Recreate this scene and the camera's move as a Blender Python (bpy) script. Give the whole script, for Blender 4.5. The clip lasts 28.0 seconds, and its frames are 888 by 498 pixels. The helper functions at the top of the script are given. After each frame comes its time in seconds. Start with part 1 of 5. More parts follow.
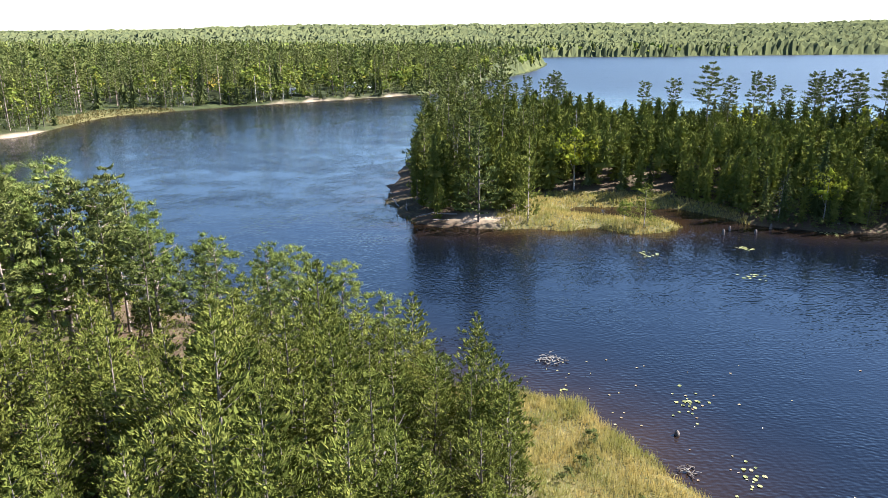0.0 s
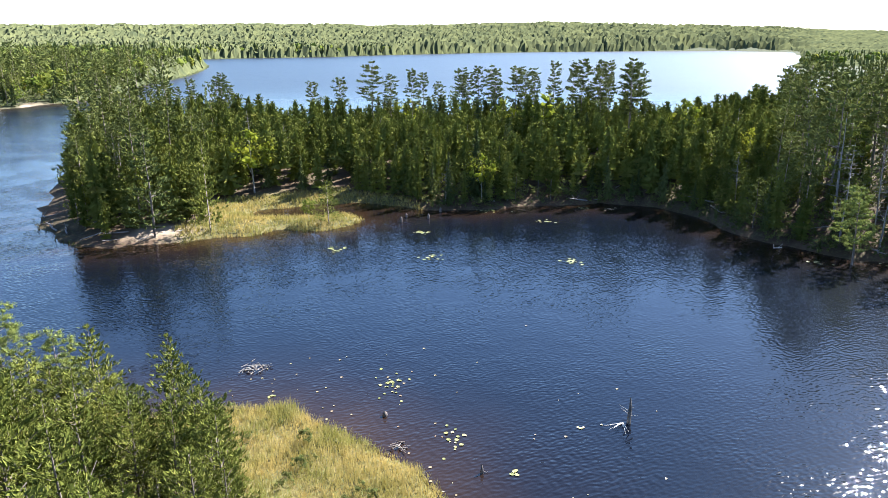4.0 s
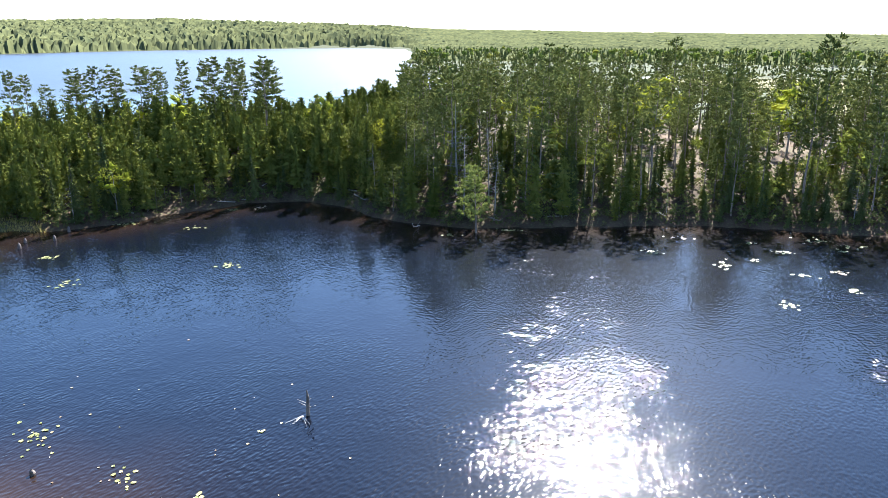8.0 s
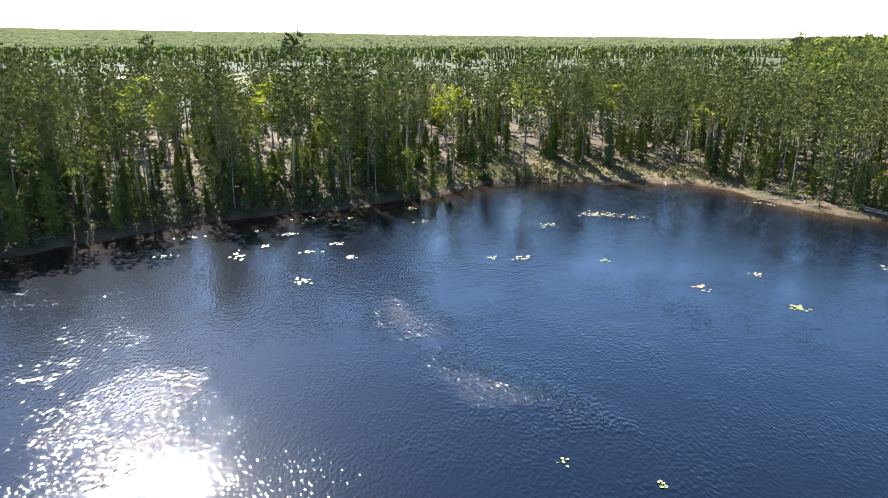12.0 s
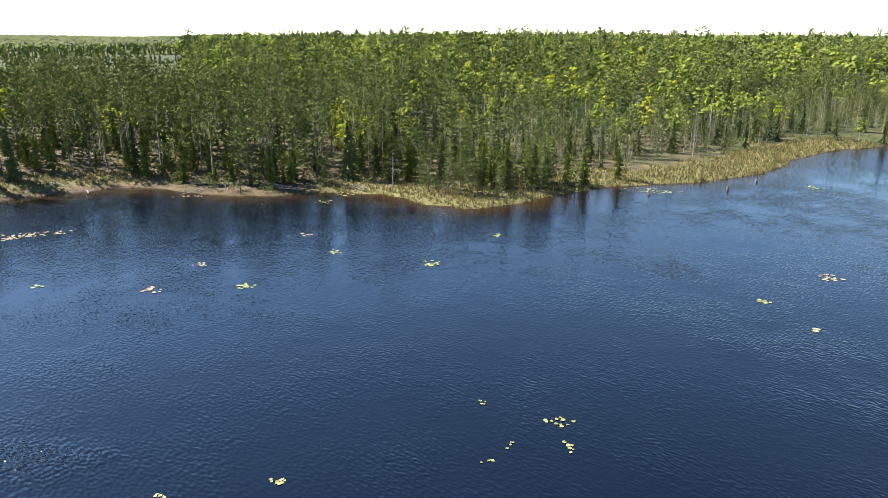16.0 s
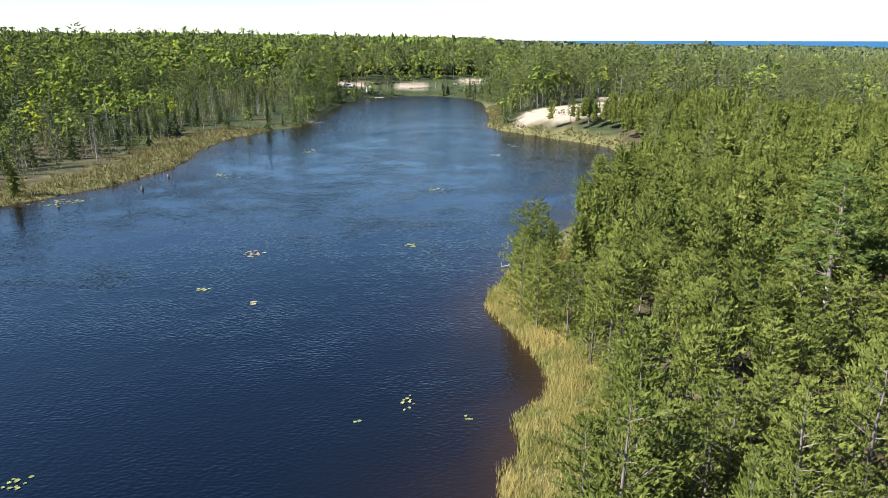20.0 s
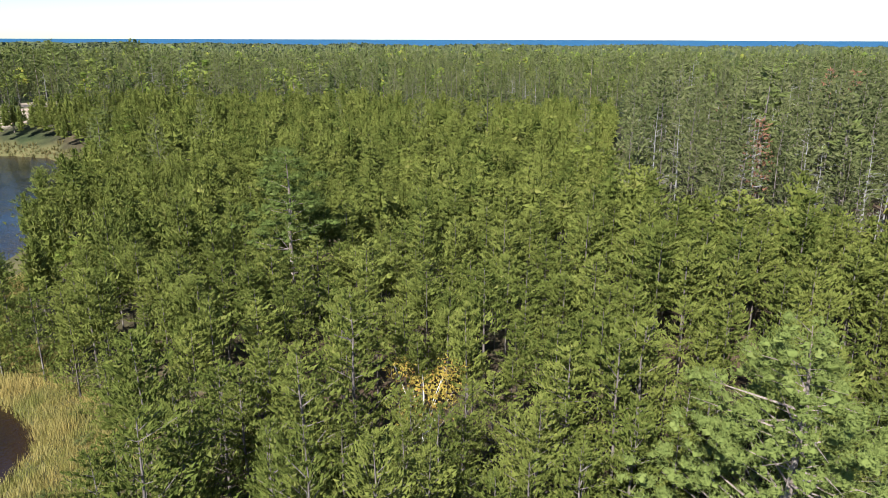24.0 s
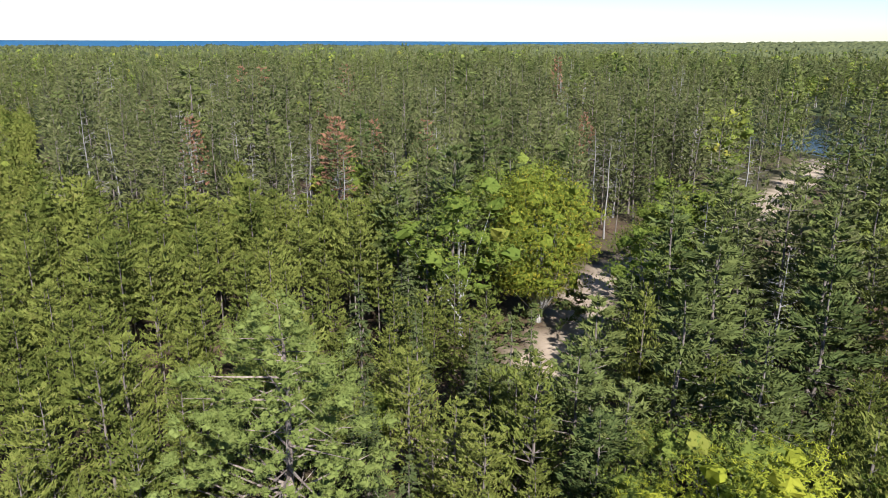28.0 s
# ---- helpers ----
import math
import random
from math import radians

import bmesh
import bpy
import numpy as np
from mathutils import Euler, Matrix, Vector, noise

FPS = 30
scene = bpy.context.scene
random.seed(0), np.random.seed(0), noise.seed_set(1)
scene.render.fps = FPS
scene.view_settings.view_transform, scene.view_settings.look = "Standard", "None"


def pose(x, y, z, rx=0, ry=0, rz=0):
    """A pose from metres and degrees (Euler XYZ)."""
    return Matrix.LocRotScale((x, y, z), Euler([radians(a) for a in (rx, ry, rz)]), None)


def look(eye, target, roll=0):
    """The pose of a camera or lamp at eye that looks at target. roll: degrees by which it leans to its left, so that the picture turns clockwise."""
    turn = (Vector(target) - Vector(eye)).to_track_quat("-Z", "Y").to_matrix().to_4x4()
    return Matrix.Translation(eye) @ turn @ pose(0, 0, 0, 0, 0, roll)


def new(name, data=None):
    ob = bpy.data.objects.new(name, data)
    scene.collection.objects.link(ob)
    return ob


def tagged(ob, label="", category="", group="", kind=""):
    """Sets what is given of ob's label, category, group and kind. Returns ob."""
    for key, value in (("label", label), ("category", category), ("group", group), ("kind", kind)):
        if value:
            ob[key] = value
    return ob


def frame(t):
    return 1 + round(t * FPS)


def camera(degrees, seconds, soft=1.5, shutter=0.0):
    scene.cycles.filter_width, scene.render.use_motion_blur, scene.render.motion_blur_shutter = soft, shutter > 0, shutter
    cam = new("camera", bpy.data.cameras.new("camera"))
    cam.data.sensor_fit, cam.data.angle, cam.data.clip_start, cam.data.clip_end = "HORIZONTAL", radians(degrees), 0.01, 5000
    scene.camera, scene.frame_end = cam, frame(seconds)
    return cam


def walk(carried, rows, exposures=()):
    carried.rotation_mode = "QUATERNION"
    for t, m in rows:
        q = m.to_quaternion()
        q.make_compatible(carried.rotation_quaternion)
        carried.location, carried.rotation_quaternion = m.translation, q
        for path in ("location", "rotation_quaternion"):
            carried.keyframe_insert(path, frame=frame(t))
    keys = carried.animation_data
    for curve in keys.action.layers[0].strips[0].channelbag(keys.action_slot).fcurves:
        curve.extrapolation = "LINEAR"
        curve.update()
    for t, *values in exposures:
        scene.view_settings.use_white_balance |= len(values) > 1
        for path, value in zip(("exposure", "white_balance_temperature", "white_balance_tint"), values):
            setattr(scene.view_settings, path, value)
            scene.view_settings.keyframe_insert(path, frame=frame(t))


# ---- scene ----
# seconds, pitch, roll, yaw of a camera that hangs still over the shore and turns
EYE = (0.0, 0.0, 25.0)
PATH = [
    (0.0, -16.70, -0.13, 0.00),
    (0.5, -16.64, -0.14, -3.02),
    (1.0, -16.59, -0.13, -6.18),
    (1.5, -16.56, -0.10, -9.46),
    (2.0, -16.55, -0.06, -12.75),
    (2.5, -16.57, -0.04, -16.00),
    (3.0, -16.56, -0.02, -19.28),
    (3.5, -16.56, -0.03, -22.55),
    (5.5, -16.78, -0.11, -35.67),
    (6.0, -16.80, -0.14, -38.99),
    (6.5, -16.74, -0.17, -42.42),
    (7.0, -16.75, -0.28, -46.32),
    (7.5, -16.75, -0.26, -50.26),
    (8.0, -16.71, -0.20, -54.23),
    (8.5, -16.69, -0.16, -58.38),
    (9.0, -16.68, -0.17, -63.15),
    (9.5, -16.70, -0.19, -68.18),
    (10.0, -16.72, -0.21, -73.20),
    (10.5, -16.71, -0.22, -78.27),
    (11.0, -16.70, -0.23, -83.42),
    (11.5, -16.70, -0.25, -88.52),
    (12.0, -16.68, -0.30, -93.65),
    (12.5, -16.66, -0.37, -98.83),
    (14.5, -16.69, -0.45, -120.79),
    (15.0, -16.70, -0.43, -126.59),
    (15.5, -16.67, -0.34, -132.53),
    (16.0, -16.64, -0.21, -138.45),
    (16.5, -16.64, -0.05, -144.34),
    (17.0, -16.70, 0.10, -150.29),
    (17.5, -16.72, 0.09, -156.20),
    (18.0, -16.71, 0.04, -162.13),
    (18.5, -16.70, 0.03, -168.07),
    (19.0, -16.71, 0.11, -173.99),
    (19.5, -16.71, 0.09, -179.22),
    (20.0, -16.68, -0.10, -184.08),
    (20.5, -16.67, -0.17, -188.92),
    (21.0, -16.69, -0.22, -193.70),
    (21.5, -16.69, -0.23, -198.60),
    (23.5, -16.72, -0.21, -221.19),
    (24.0, -16.73, -0.14, -226.60),
    (24.5, -16.74, -0.13, -232.02),
    (25.0, -16.68, -0.08, -237.39),
    (25.5, -16.68, 0.01, -242.84),
    (26.0, -16.68, 0.01, -248.31),
    (26.5, -16.66, -0.04, -253.78),
    (27.0, -16.61, -0.19, -259.22),
    (27.5, -16.59, -0.26, -264.63),
    (28.0, -16.60, -0.21, -270.05),
]
cam = camera(64.14, 28.0, soft=0.7)
walk(cam, [(t, pose(*EYE, 90 + p, r, y)) for t, p, r, y in PATH],
     exposures=[(0.0, 2.35, 6250, 13), (4.0, 2.6, 6200, 13), (7.0, 2.9, 6150, 13), (10.0, 2.62, 6100, 12), (12.0, 2.6, 6250, 12), (15.0, 2.5, 6550, 11),
                (18.0, 2.05, 6250, 8), (21.0, 1.72, 6000, 8), (28.0, 1.38, 6050, 11)])

# ---- light ----
SUN_AZ, SUN_EL = 69.5, 41.0
world = bpy.data.worlds.new("sky")
scene.world = world
world.use_nodes = True
wn = world.node_tree
sky = wn.nodes.new("ShaderNodeTexSky")
sky.sky_type = "NISHITA"
sky.sun_disc = False
sky.sun_elevation = radians(SUN_EL)
sky.sun_rotation = radians(SUN_AZ)
sky.air_density, sky.dust_density, sky.ozone_density = 1.0, 0.15, 5.0
wn.nodes["Background"].inputs["Strength"].default_value = 0.062
wn.links.new(sky.outputs[0], wn.nodes["Background"].inputs["Color"])
sun = new("sun", bpy.data.lights.new("sun", "SUN"))
sun.data.energy, sun.data.angle, sun.data.color = 5.0, radians(0.53), (1.0, 0.96, 0.88)
saz, sel = radians(SUN_AZ), radians(SUN_EL)
sun_dir = Vector((math.sin(saz) * math.cos(sel), math.cos(saz) * math.cos(sel), math.sin(sel)))
sun.matrix_world = look(tuple(sun_dir * 300), (0, 0, 0))

rng = np.random.default_rng(7)


# ---- materials ----
def mat_new(name):
    m = bpy.data.materials.new(name)
    m.use_nodes = True
    return m, m.node_tree, m.node_tree.nodes["Principled BSDF"]


def node(nt, kind, **ins):
    n = nt.nodes.new(kind)
    for k, v in ins.items():
        key = k.replace("_", " ")
        if key in n.inputs:
            n.inputs[key].default_value = v
    return n


def mixc(nt, fac, a, b):
    n = nt.nodes.new("ShaderNodeMix")
    n.data_type = "RGBA"
    for s, v in ((n.inputs[0], fac), (n.inputs[6], a), (n.inputs[7], b)):
        if hasattr(v, "links"):
            nt.links.new(v, s)
        elif s == n.inputs[0]:
            s.default_value = v
        else:
            s.default_value = (*v, 1)
    return n.outputs[2]


def math_n(nt, op, a, b=0.0, c=0.0):
    n = nt.nodes.new("ShaderNodeMath")
    n.operation = op
    for s, v in zip(n.inputs, (a, b, c)):
        if hasattr(v, "links"):
            nt.links.new(v, s)
        else:
            s.default_value = v
    return n.outputs[0]


def noise_n(nt, scale, detail=3.0, stretch=None, rough=0.55):
    n = node(nt, "ShaderNodeTexNoise", Scale=scale, Detail=detail, Roughness=rough)
    geo = nt.nodes.new("ShaderNodeNewGeometry")
    src = geo.outputs["Position"]
    if stretch:
        mp = nt.nodes.new("ShaderNodeMapping")
        mp.inputs["Scale"].default_value = stretch
        nt.links.new(src, mp.inputs["Vector"])
        src = mp.outputs[0]
    nt.links.new(src, n.inputs["Vector"])
    return n.outputs["Fac"]


def ramp(nt, fac, lo, hi):
    n = nt.nodes.new("ShaderNodeMapRange")
    nt.links.new(fac, n.inputs[0])
    n.inputs[1].default_value, n.inputs[2].default_value = lo, hi
    return n.outputs[0]


def attr(nt, name):
    n = nt.nodes.new("ShaderNodeAttribute")
    n.attribute_name = name
    return n.outputs["Fac"]


def bump(nt, bsdf, h, strength, dist):
    b = node(nt, "ShaderNodeBump", Strength=strength, Distance=dist)
    nt.links.new(h, b.inputs["Height"])
    nt.links.new(b.outputs[0], bsdf.inputs["Normal"])


def foliage(name, dark, light, turn, source="tint", glow=0.3, amount=0.5):
    """Leaves or needles: two greens that change from plant to plant, some turned sprays, light through the blade."""
    m, nt, bs = mat_new(name)
    geo = nt.nodes.new("ShaderNodeNewGeometry")
    isl = geo.outputs["Random Per Island"]
    if source == "tint":
        per = attr(nt, "tint")
    else:
        per = nt.nodes.new("ShaderNodeObjectInfo").outputs["Random"]
    c = mixc(nt, math_n(nt, "ADD", math_n(nt, "MULTIPLY", per, 0.72), math_n(nt, "MULTIPLY", isl, 0.28)), dark, light)
    c = mixc(nt, math_n(nt, "MULTIPLY", ramp(nt, isl, 0.8, 1.0), amount), c, turn)
    df = nt.nodes.new("ShaderNodeBsdfDiffuse")
    tr = nt.nodes.new("ShaderNodeBsdfTranslucent")
    for sh in (df, tr):
        nt.links.new(c, sh.inputs["Color"])
    mx = nt.nodes.new("ShaderNodeMixShader")
    mx.inputs[0].default_value = glow
    nt.links.new(df.outputs[0], mx.inputs[1])
    nt.links.new(tr.outputs[0], mx.inputs[2])
    nt.links.new(mx.outputs[0], nt.nodes["Material Output"].inputs[0])
    return m


GREENS = {
    # dark, light, turned sprays, light through, share of turned sprays
    "young": ((0.074, 0.094, 0.020), (0.188, 0.202, 0.046), (0.225, 0.208, 0.065), 0.38, 0.5),
    "pine": ((0.084, 0.102, 0.030), (0.166, 0.179, 0.056), (0.162, 0.157, 0.065), 0.34, 0.4),
    "long": ((0.091, 0.120, 0.030), (0.193, 0.224, 0.062), (0.215, 0.230, 0.077), 0.34, 0.5),
    "jack": ((0.070, 0.083, 0.030), (0.150, 0.157, 0.062), (0.182, 0.157, 0.096), 0.32, 0.5),
    "spruce": ((0.054, 0.071, 0.026), (0.129, 0.146, 0.051), (0.140, 0.146, 0.058), 0.32, 0.4),
    "white": ((0.065, 0.088, 0.029), (0.162, 0.179, 0.054), (0.150, 0.167, 0.058), 0.34, 0.4),
    "larch": ((0.102, 0.110, 0.039), (0.215, 0.198, 0.077), (0.257, 0.208, 0.090), 0.36, 0.5),
    "broad": ((0.091, 0.130, 0.023), (0.215, 0.245, 0.051), (0.322, 0.271, 0.051), 0.40, 0.6),
    "yellow": ((0.150, 0.190, 0.024), (0.310, 0.320, 0.036), (0.42, 0.38, 0.05), 0.45, 0.5),
    "oak": ((0.118, 0.157, 0.023), (0.257, 0.261, 0.039), (0.494, 0.354, 0.039), 0.38, 0.7),
    "twig": ((0.150, 0.140, 0.132), (0.280, 0.265, 0.250), (0.31, 0.29, 0.27), 0.05, 0.5),
    "orange": ((0.340, 0.240, 0.050), (0.460, 0.390, 0.080), (0.42, 0.12, 0.06), 0.40, 0.8),
    "rust": ((0.180, 0.090, 0.055), (0.260, 0.145, 0.085), (0.28, 0.17, 0.10), 0.22, 0.5),
    "shrub": ((0.065, 0.085, 0.026), (0.134, 0.146, 0.049), (0.215, 0.125, 0.065), 0.34, 0.6),
    "canopy": ((0.036, 0.047, 0.028), (0.118, 0.125, 0.055), (0.16, 0.17, 0.05), 0.15, 0.0),
}
LEAF_ONE = {k: foliage("leaves_" + k, *v[:3], source="one", glow=v[3], amount=v[4]) for k, v in GREENS.items()}
LEAF_MANY = {k: foliage("wood_" + k, *v[:3], source="tint", glow=v[3], amount=v[4]) for k, v in GREENS.items()}


def bark_mat(name, a, b, scale=6.0):
    m, nt, bs = mat_new(name)
    n = noise_n(nt, scale, 4.0, (1, 1, 0.25))
    c = mixc(nt, ramp(nt, n, 0.35, 0.65), a, b)
    nt.links.new(c, bs.inputs["Base Color"])
    bs.inputs["Roughness"].default_value = 0.9
    bump(nt, bs, n, 0.6, 0.03)
    return m


BARK = {
    "pine": bark_mat("bark_pine", (0.11, 0.080, 0.064), (0.27, 0.215, 0.18)),
    "grey": bark_mat("bark_grey", (0.17, 0.155, 0.14), (0.34, 0.32, 0.29)),
    "pale": bark_mat("bark_pale", (0.38, 0.36, 0.33), (0.66, 0.63, 0.58)),
    "dead": bark_mat("bark_dead", (0.12, 0.11, 0.102), (0.26, 0.24, 0.225)),
    "dark": bark_mat("bark_dark", (0.07, 0.055, 0.045), (0.17, 0.14, 0.12)),
}


# ---- plan of the shore: one outline of all the water, in metres from below the camera ----
HOME_SHORE = [(4, 8), (10, 20), (15, 32), (14, 36), (11, 42), (9, 45), (4, 46), (-3, 50), (-14, 56), (-28, 64), (-45, 72),
              (-70, 80), (-110, 90), (-220, 80), (-240, 140)]
WEST_SHORE = [(-150, 160), (-111, 179), (-109, 205), (-108, 230), (-98, 242), (-79, 263), (-54, 284), (-13, 322), (12, 370), (25, 430)]
BIG_LAKE = [(60, 520), (100, 700), (123, 920), (308, 965), (352, 1011), (709, 1135), (1117, 1113), (1180, 960), (1010, 800), (760, 600),
            (560, 450), (430, 330), (345, 250), (300, 215), (220, 184), (160, 150), (117, 121), (112, 128), (95, 150),
            (70, 162), (40, 178), (15, 195), (0, 200), (-6, 170), (-8, 140)]
POINT_SHORE = [(-9, 114), (-7, 102), (-2, 94), (5, 93), (11, 92), (21, 93), (26, 91), (32, 93), (30, 97), (20, 101), (21, 106), (33, 105),
               (40, 100), (47, 93), (57, 91), (70, 87), (76, 80), (76, 71), (75, 62), (77, 54), (86, 41), (98, 27)]
EAST_SHORE = [(104, 10), (109, 2), (114, -7), (121, -13), (125, -27), (123, -45), (117, -56), (101, -62), (92, -74), (84, -79), (75, -79),
              (66, -82), (62, -94), (60, -108), (50, -124), (44, -142), (43, -178), (33, -201), (25, -213), (23, -247), (18, -285)]
SOUTH_SHORE = [(10, -303), (-12, -317), (-30, -304), (-35, -282), (-31, -230), (-28, -204), (-38, -185), (-49, -168), (-51, -155),
               (-47, -135), (-37, -113), (-29, -100), (-20, -86), (-14, -76), (-11, -69), (-9, -61), (-11, -56), (-11, -51), (-11, -46), (-9, -43), (-8, -38),
               (-6, -34), (-4, -20), (-2, -5)]
SHORE = np.array(HOME_SHORE + WEST_SHORE + BIG_LAKE + POINT_SHORE + EAST_SHORE + SOUTH_SHORE, float)


def rounded(p, k=3):
    """A closed Catmull-Rom curve through p, k points a span."""
    a, b, c, d = np.roll(p, 1, 0), p, np.roll(p, -1, 0), np.roll(p, -2, 0)
    out = []
    for i in range(k):
        t = i / k
        out.append(0.5 * (2 * b + (c - a) * t + (2 * a - 5 * b + 4 * c - d) * t * t + (3 * b - a - 3 * c + d) * t ** 3))
    return np.stack(out, 1).reshape(-1, 2)


LINE = rounded(SHORE)
MARSH_POOLS = ((455, 158, 20), (386, 22, 18))     # x, y, radius


def waves2(x, y, s, seed):
    """Smooth noise from -1 to 1 with features about s metres wide."""
    r = np.random.default_rng(seed)
    v = 0
    for i in range(7):
        a, f, ph = r.uniform(0, 2 * np.pi), (0.6 + 1.4 * r.random()) * 2 * np.pi / s / 2, r.uniform(0, 6.3)
        v = v + np.sin((x * np.cos(a) + y * np.sin(a)) * f + ph)
    return v / 3.2


def inland(x, y):
    """Metres from the water's edge, positive on land; the open sea beyond the woods counts as water."""
    x, y = np.asarray(x, float).ravel(), np.asarray(y, float).ravel()
    a, b = LINE, np.roll(LINE, -1, 0)
    ab = b - a
    out = np.empty(len(x))
    for s in range(0, len(x), 20000):
        px, py = x[s:s + 20000, None], y[s:s + 20000, None]
        t = np.clip(((px - a[:, 0]) * ab[:, 0] + (py - a[:, 1]) * ab[:, 1]) / (ab ** 2).sum(1), 0, 1)
        d = np.sqrt(((px - a[:, 0] - t * ab[:, 0]) ** 2 + (py - a[:, 1] - t * ab[:, 1]) ** 2).min(1))
        cross = ((a[:, 1] > py) != (b[:, 1] > py)) & (px < ab[:, 0] * (py - a[:, 1]) / np.where(ab[:, 1] == 0, 1e-9, ab[:, 1]) + a[:, 0])
        out[s:s + 20000] = np.where(cross.sum(1) % 2 == 1, -d, d)
    for cx, cy, cr in MARSH_POOLS:
        out = np.minimum(out, np.hypot(x - cx, (y - cy) * 1.6) - cr)
    far = np.hypot(x, y)
    out = out + np.clip(1.0 - far / 900, 0.15, 1) * (0.5 * waves2(x, y, 3.0, 3) + 0.7 * waves2(x, y, 9.0, 4))
    sea = 1230 + 40 * waves2(x, y, 500, 5) - (x * math.sin(radians(235)) + y * math.cos(radians(235)))
    return np.minimum(out, sea)


def near_to(x, y, cx, cy, s):
    return np.exp(-((x - cx) ** 2 + (y - cy) ** 2) / (2 * s * s))


def smooth(v, a, b):
    t = np.clip((v - a) / (b - a), 0, 1)
    return t * t * (3 - 2 * t)


def bearing(x, y):
    return np.degrees(np.arctan2(x, y)) % 360


def ground_z(x, y, d=None):
    x, y = np.asarray(x, float), np.asarray(y, float)
    if d is None:
        d = inland(x, y).reshape(x.shape)
    top = (2.4 + 3.4 * near_to(x, y, 120, 70, 55) - 1.7 * near_to(x, y, 90, -140, 60) + 4.0 * near_to(x, y, -70, -205, 38)
           - 0.9 * near_to(x, y, 22, 100, 22) - 1.6 * near_to(x, y, 420, 60, 170) + 1.8 * near_to(x, y, 170, -60, 40))
    wide = 14 - 5 * near_to(x, y, 100, 50, 50) + 14 * near_to(x, y, 70, -140, 50) - 5 * near_to(x, y, -55, -190, 25)
    edge = 9 * (near_to(x, y, 6, 38, 12) + near_to(x, y, -14, -50, 22)) * 0.7
    z = 0.22 + top * (1 - np.exp(-np.clip(d - edge, 0, None) / wide))
    z = z + smooth(d, 6, 40) * (0.35 * waves2(x, y, 22, 8) + 0.5 * waves2(x, y, 90, 9))
    far = np.hypot(x, y)
    az = np.radians(bearing(x, y))
    hill = (46 * np.clip(np.cos(az - radians(28)), 0, 1) ** 3 * smooth(far, 1150, 2300) + 20 * np.clip(np.cos(az - radians(85)), 0, 1) ** 4 * smooth(far, 1800, 3600)
            + 14 * np.clip(np.cos(az - radians(335)), 0, 1) ** 4 * smooth(far, 700, 2200) + 11 * np.clip(np.cos(az - radians(150)), 0, 1) ** 4 * smooth(far, 230, 480))
    z = z + hill * (1 + 0.16 * waves2(x, y, 700, 10)) * smooth(d, 5, 60)
    z = np.maximum(z, 0.25)
    return np.where(d > 0, z * smooth(d, -0.2, 1.2), np.maximum(d * 0.35, -2.5))


TRAIL = [(-44, 6.5), (-52, 10), (-66, 16), (-78, 27), (-95, 45), (-112, 56), (-140, 75)]
TRAIL_SIDE = [(-50, 18), (-60, 30), (-70, 38), (-82, 42)]
BEACH_ROAD = [(30, -338), (0, -336), (-20, -345), (-50, -362), (-90, -372)]


def off_line(x, y, pts):
    d = np.full(np.shape(x), 1e9)
    for (ax, ay), (bx, by) in zip(pts, pts[1:]):
        ux, uy = bx - ax, by - ay
        t = np.clip(((x - ax) * ux + (y - ay) * uy) / (ux * ux + uy * uy), 0, 1)
        d = np.minimum(d, np.hypot(x - ax - t * ux, y - ay - t * uy))
    return d


def sandiness(x, y, d):
    n = waves2(x, y, 6, 21)
    s = smooth(2.6 + 0.8 * n - off_line(x, y, TRAIL), -0.5, 0.7)
    s = np.maximum(s, smooth(1.6 + 0.6 * n - off_line(x, y, TRAIL_SIDE), -0.5, 0.7))
    s = np.maximum(s, smooth(near_to(x, y, -35, 0.2, 1.3) + 0.1 * n, 0.35, 0.6))
    s = np.maximum(s, smooth(3.5 + n - off_line(x, y, BEACH_ROAD), -0.8, 0.8))
    s = np.maximum(s, smooth(near_to(x, y, -46, -203, 9) + near_to(x, y, -60, -202, 8) + near_to(x, y, -76, -235, 12) + 0.12 * n, 0.35, 0.55) * smooth(d, 1.5, 4))
    s = np.maximum(s, 0.8 * smooth(near_to(x, y, 6, 96, 3.6) + 0.2 * n, 0.4, 0.8) * smooth(d, 0.6, 2))
    s = np.maximum(s, smooth(near_to(x, y, -18, 43, 2.0) + 0.15 * n, 0.35, 0.6))
    west = near_to(x, y, -108, 186, 9) + near_to(x, y, -55, 286, 16) + near_to(x, y, -25, 316, 12)
    s = np.maximum(s, smooth(west + 0.1 * n, 0.4, 0.7) * smooth(2.2 - d, 0, 1.2))
    return s


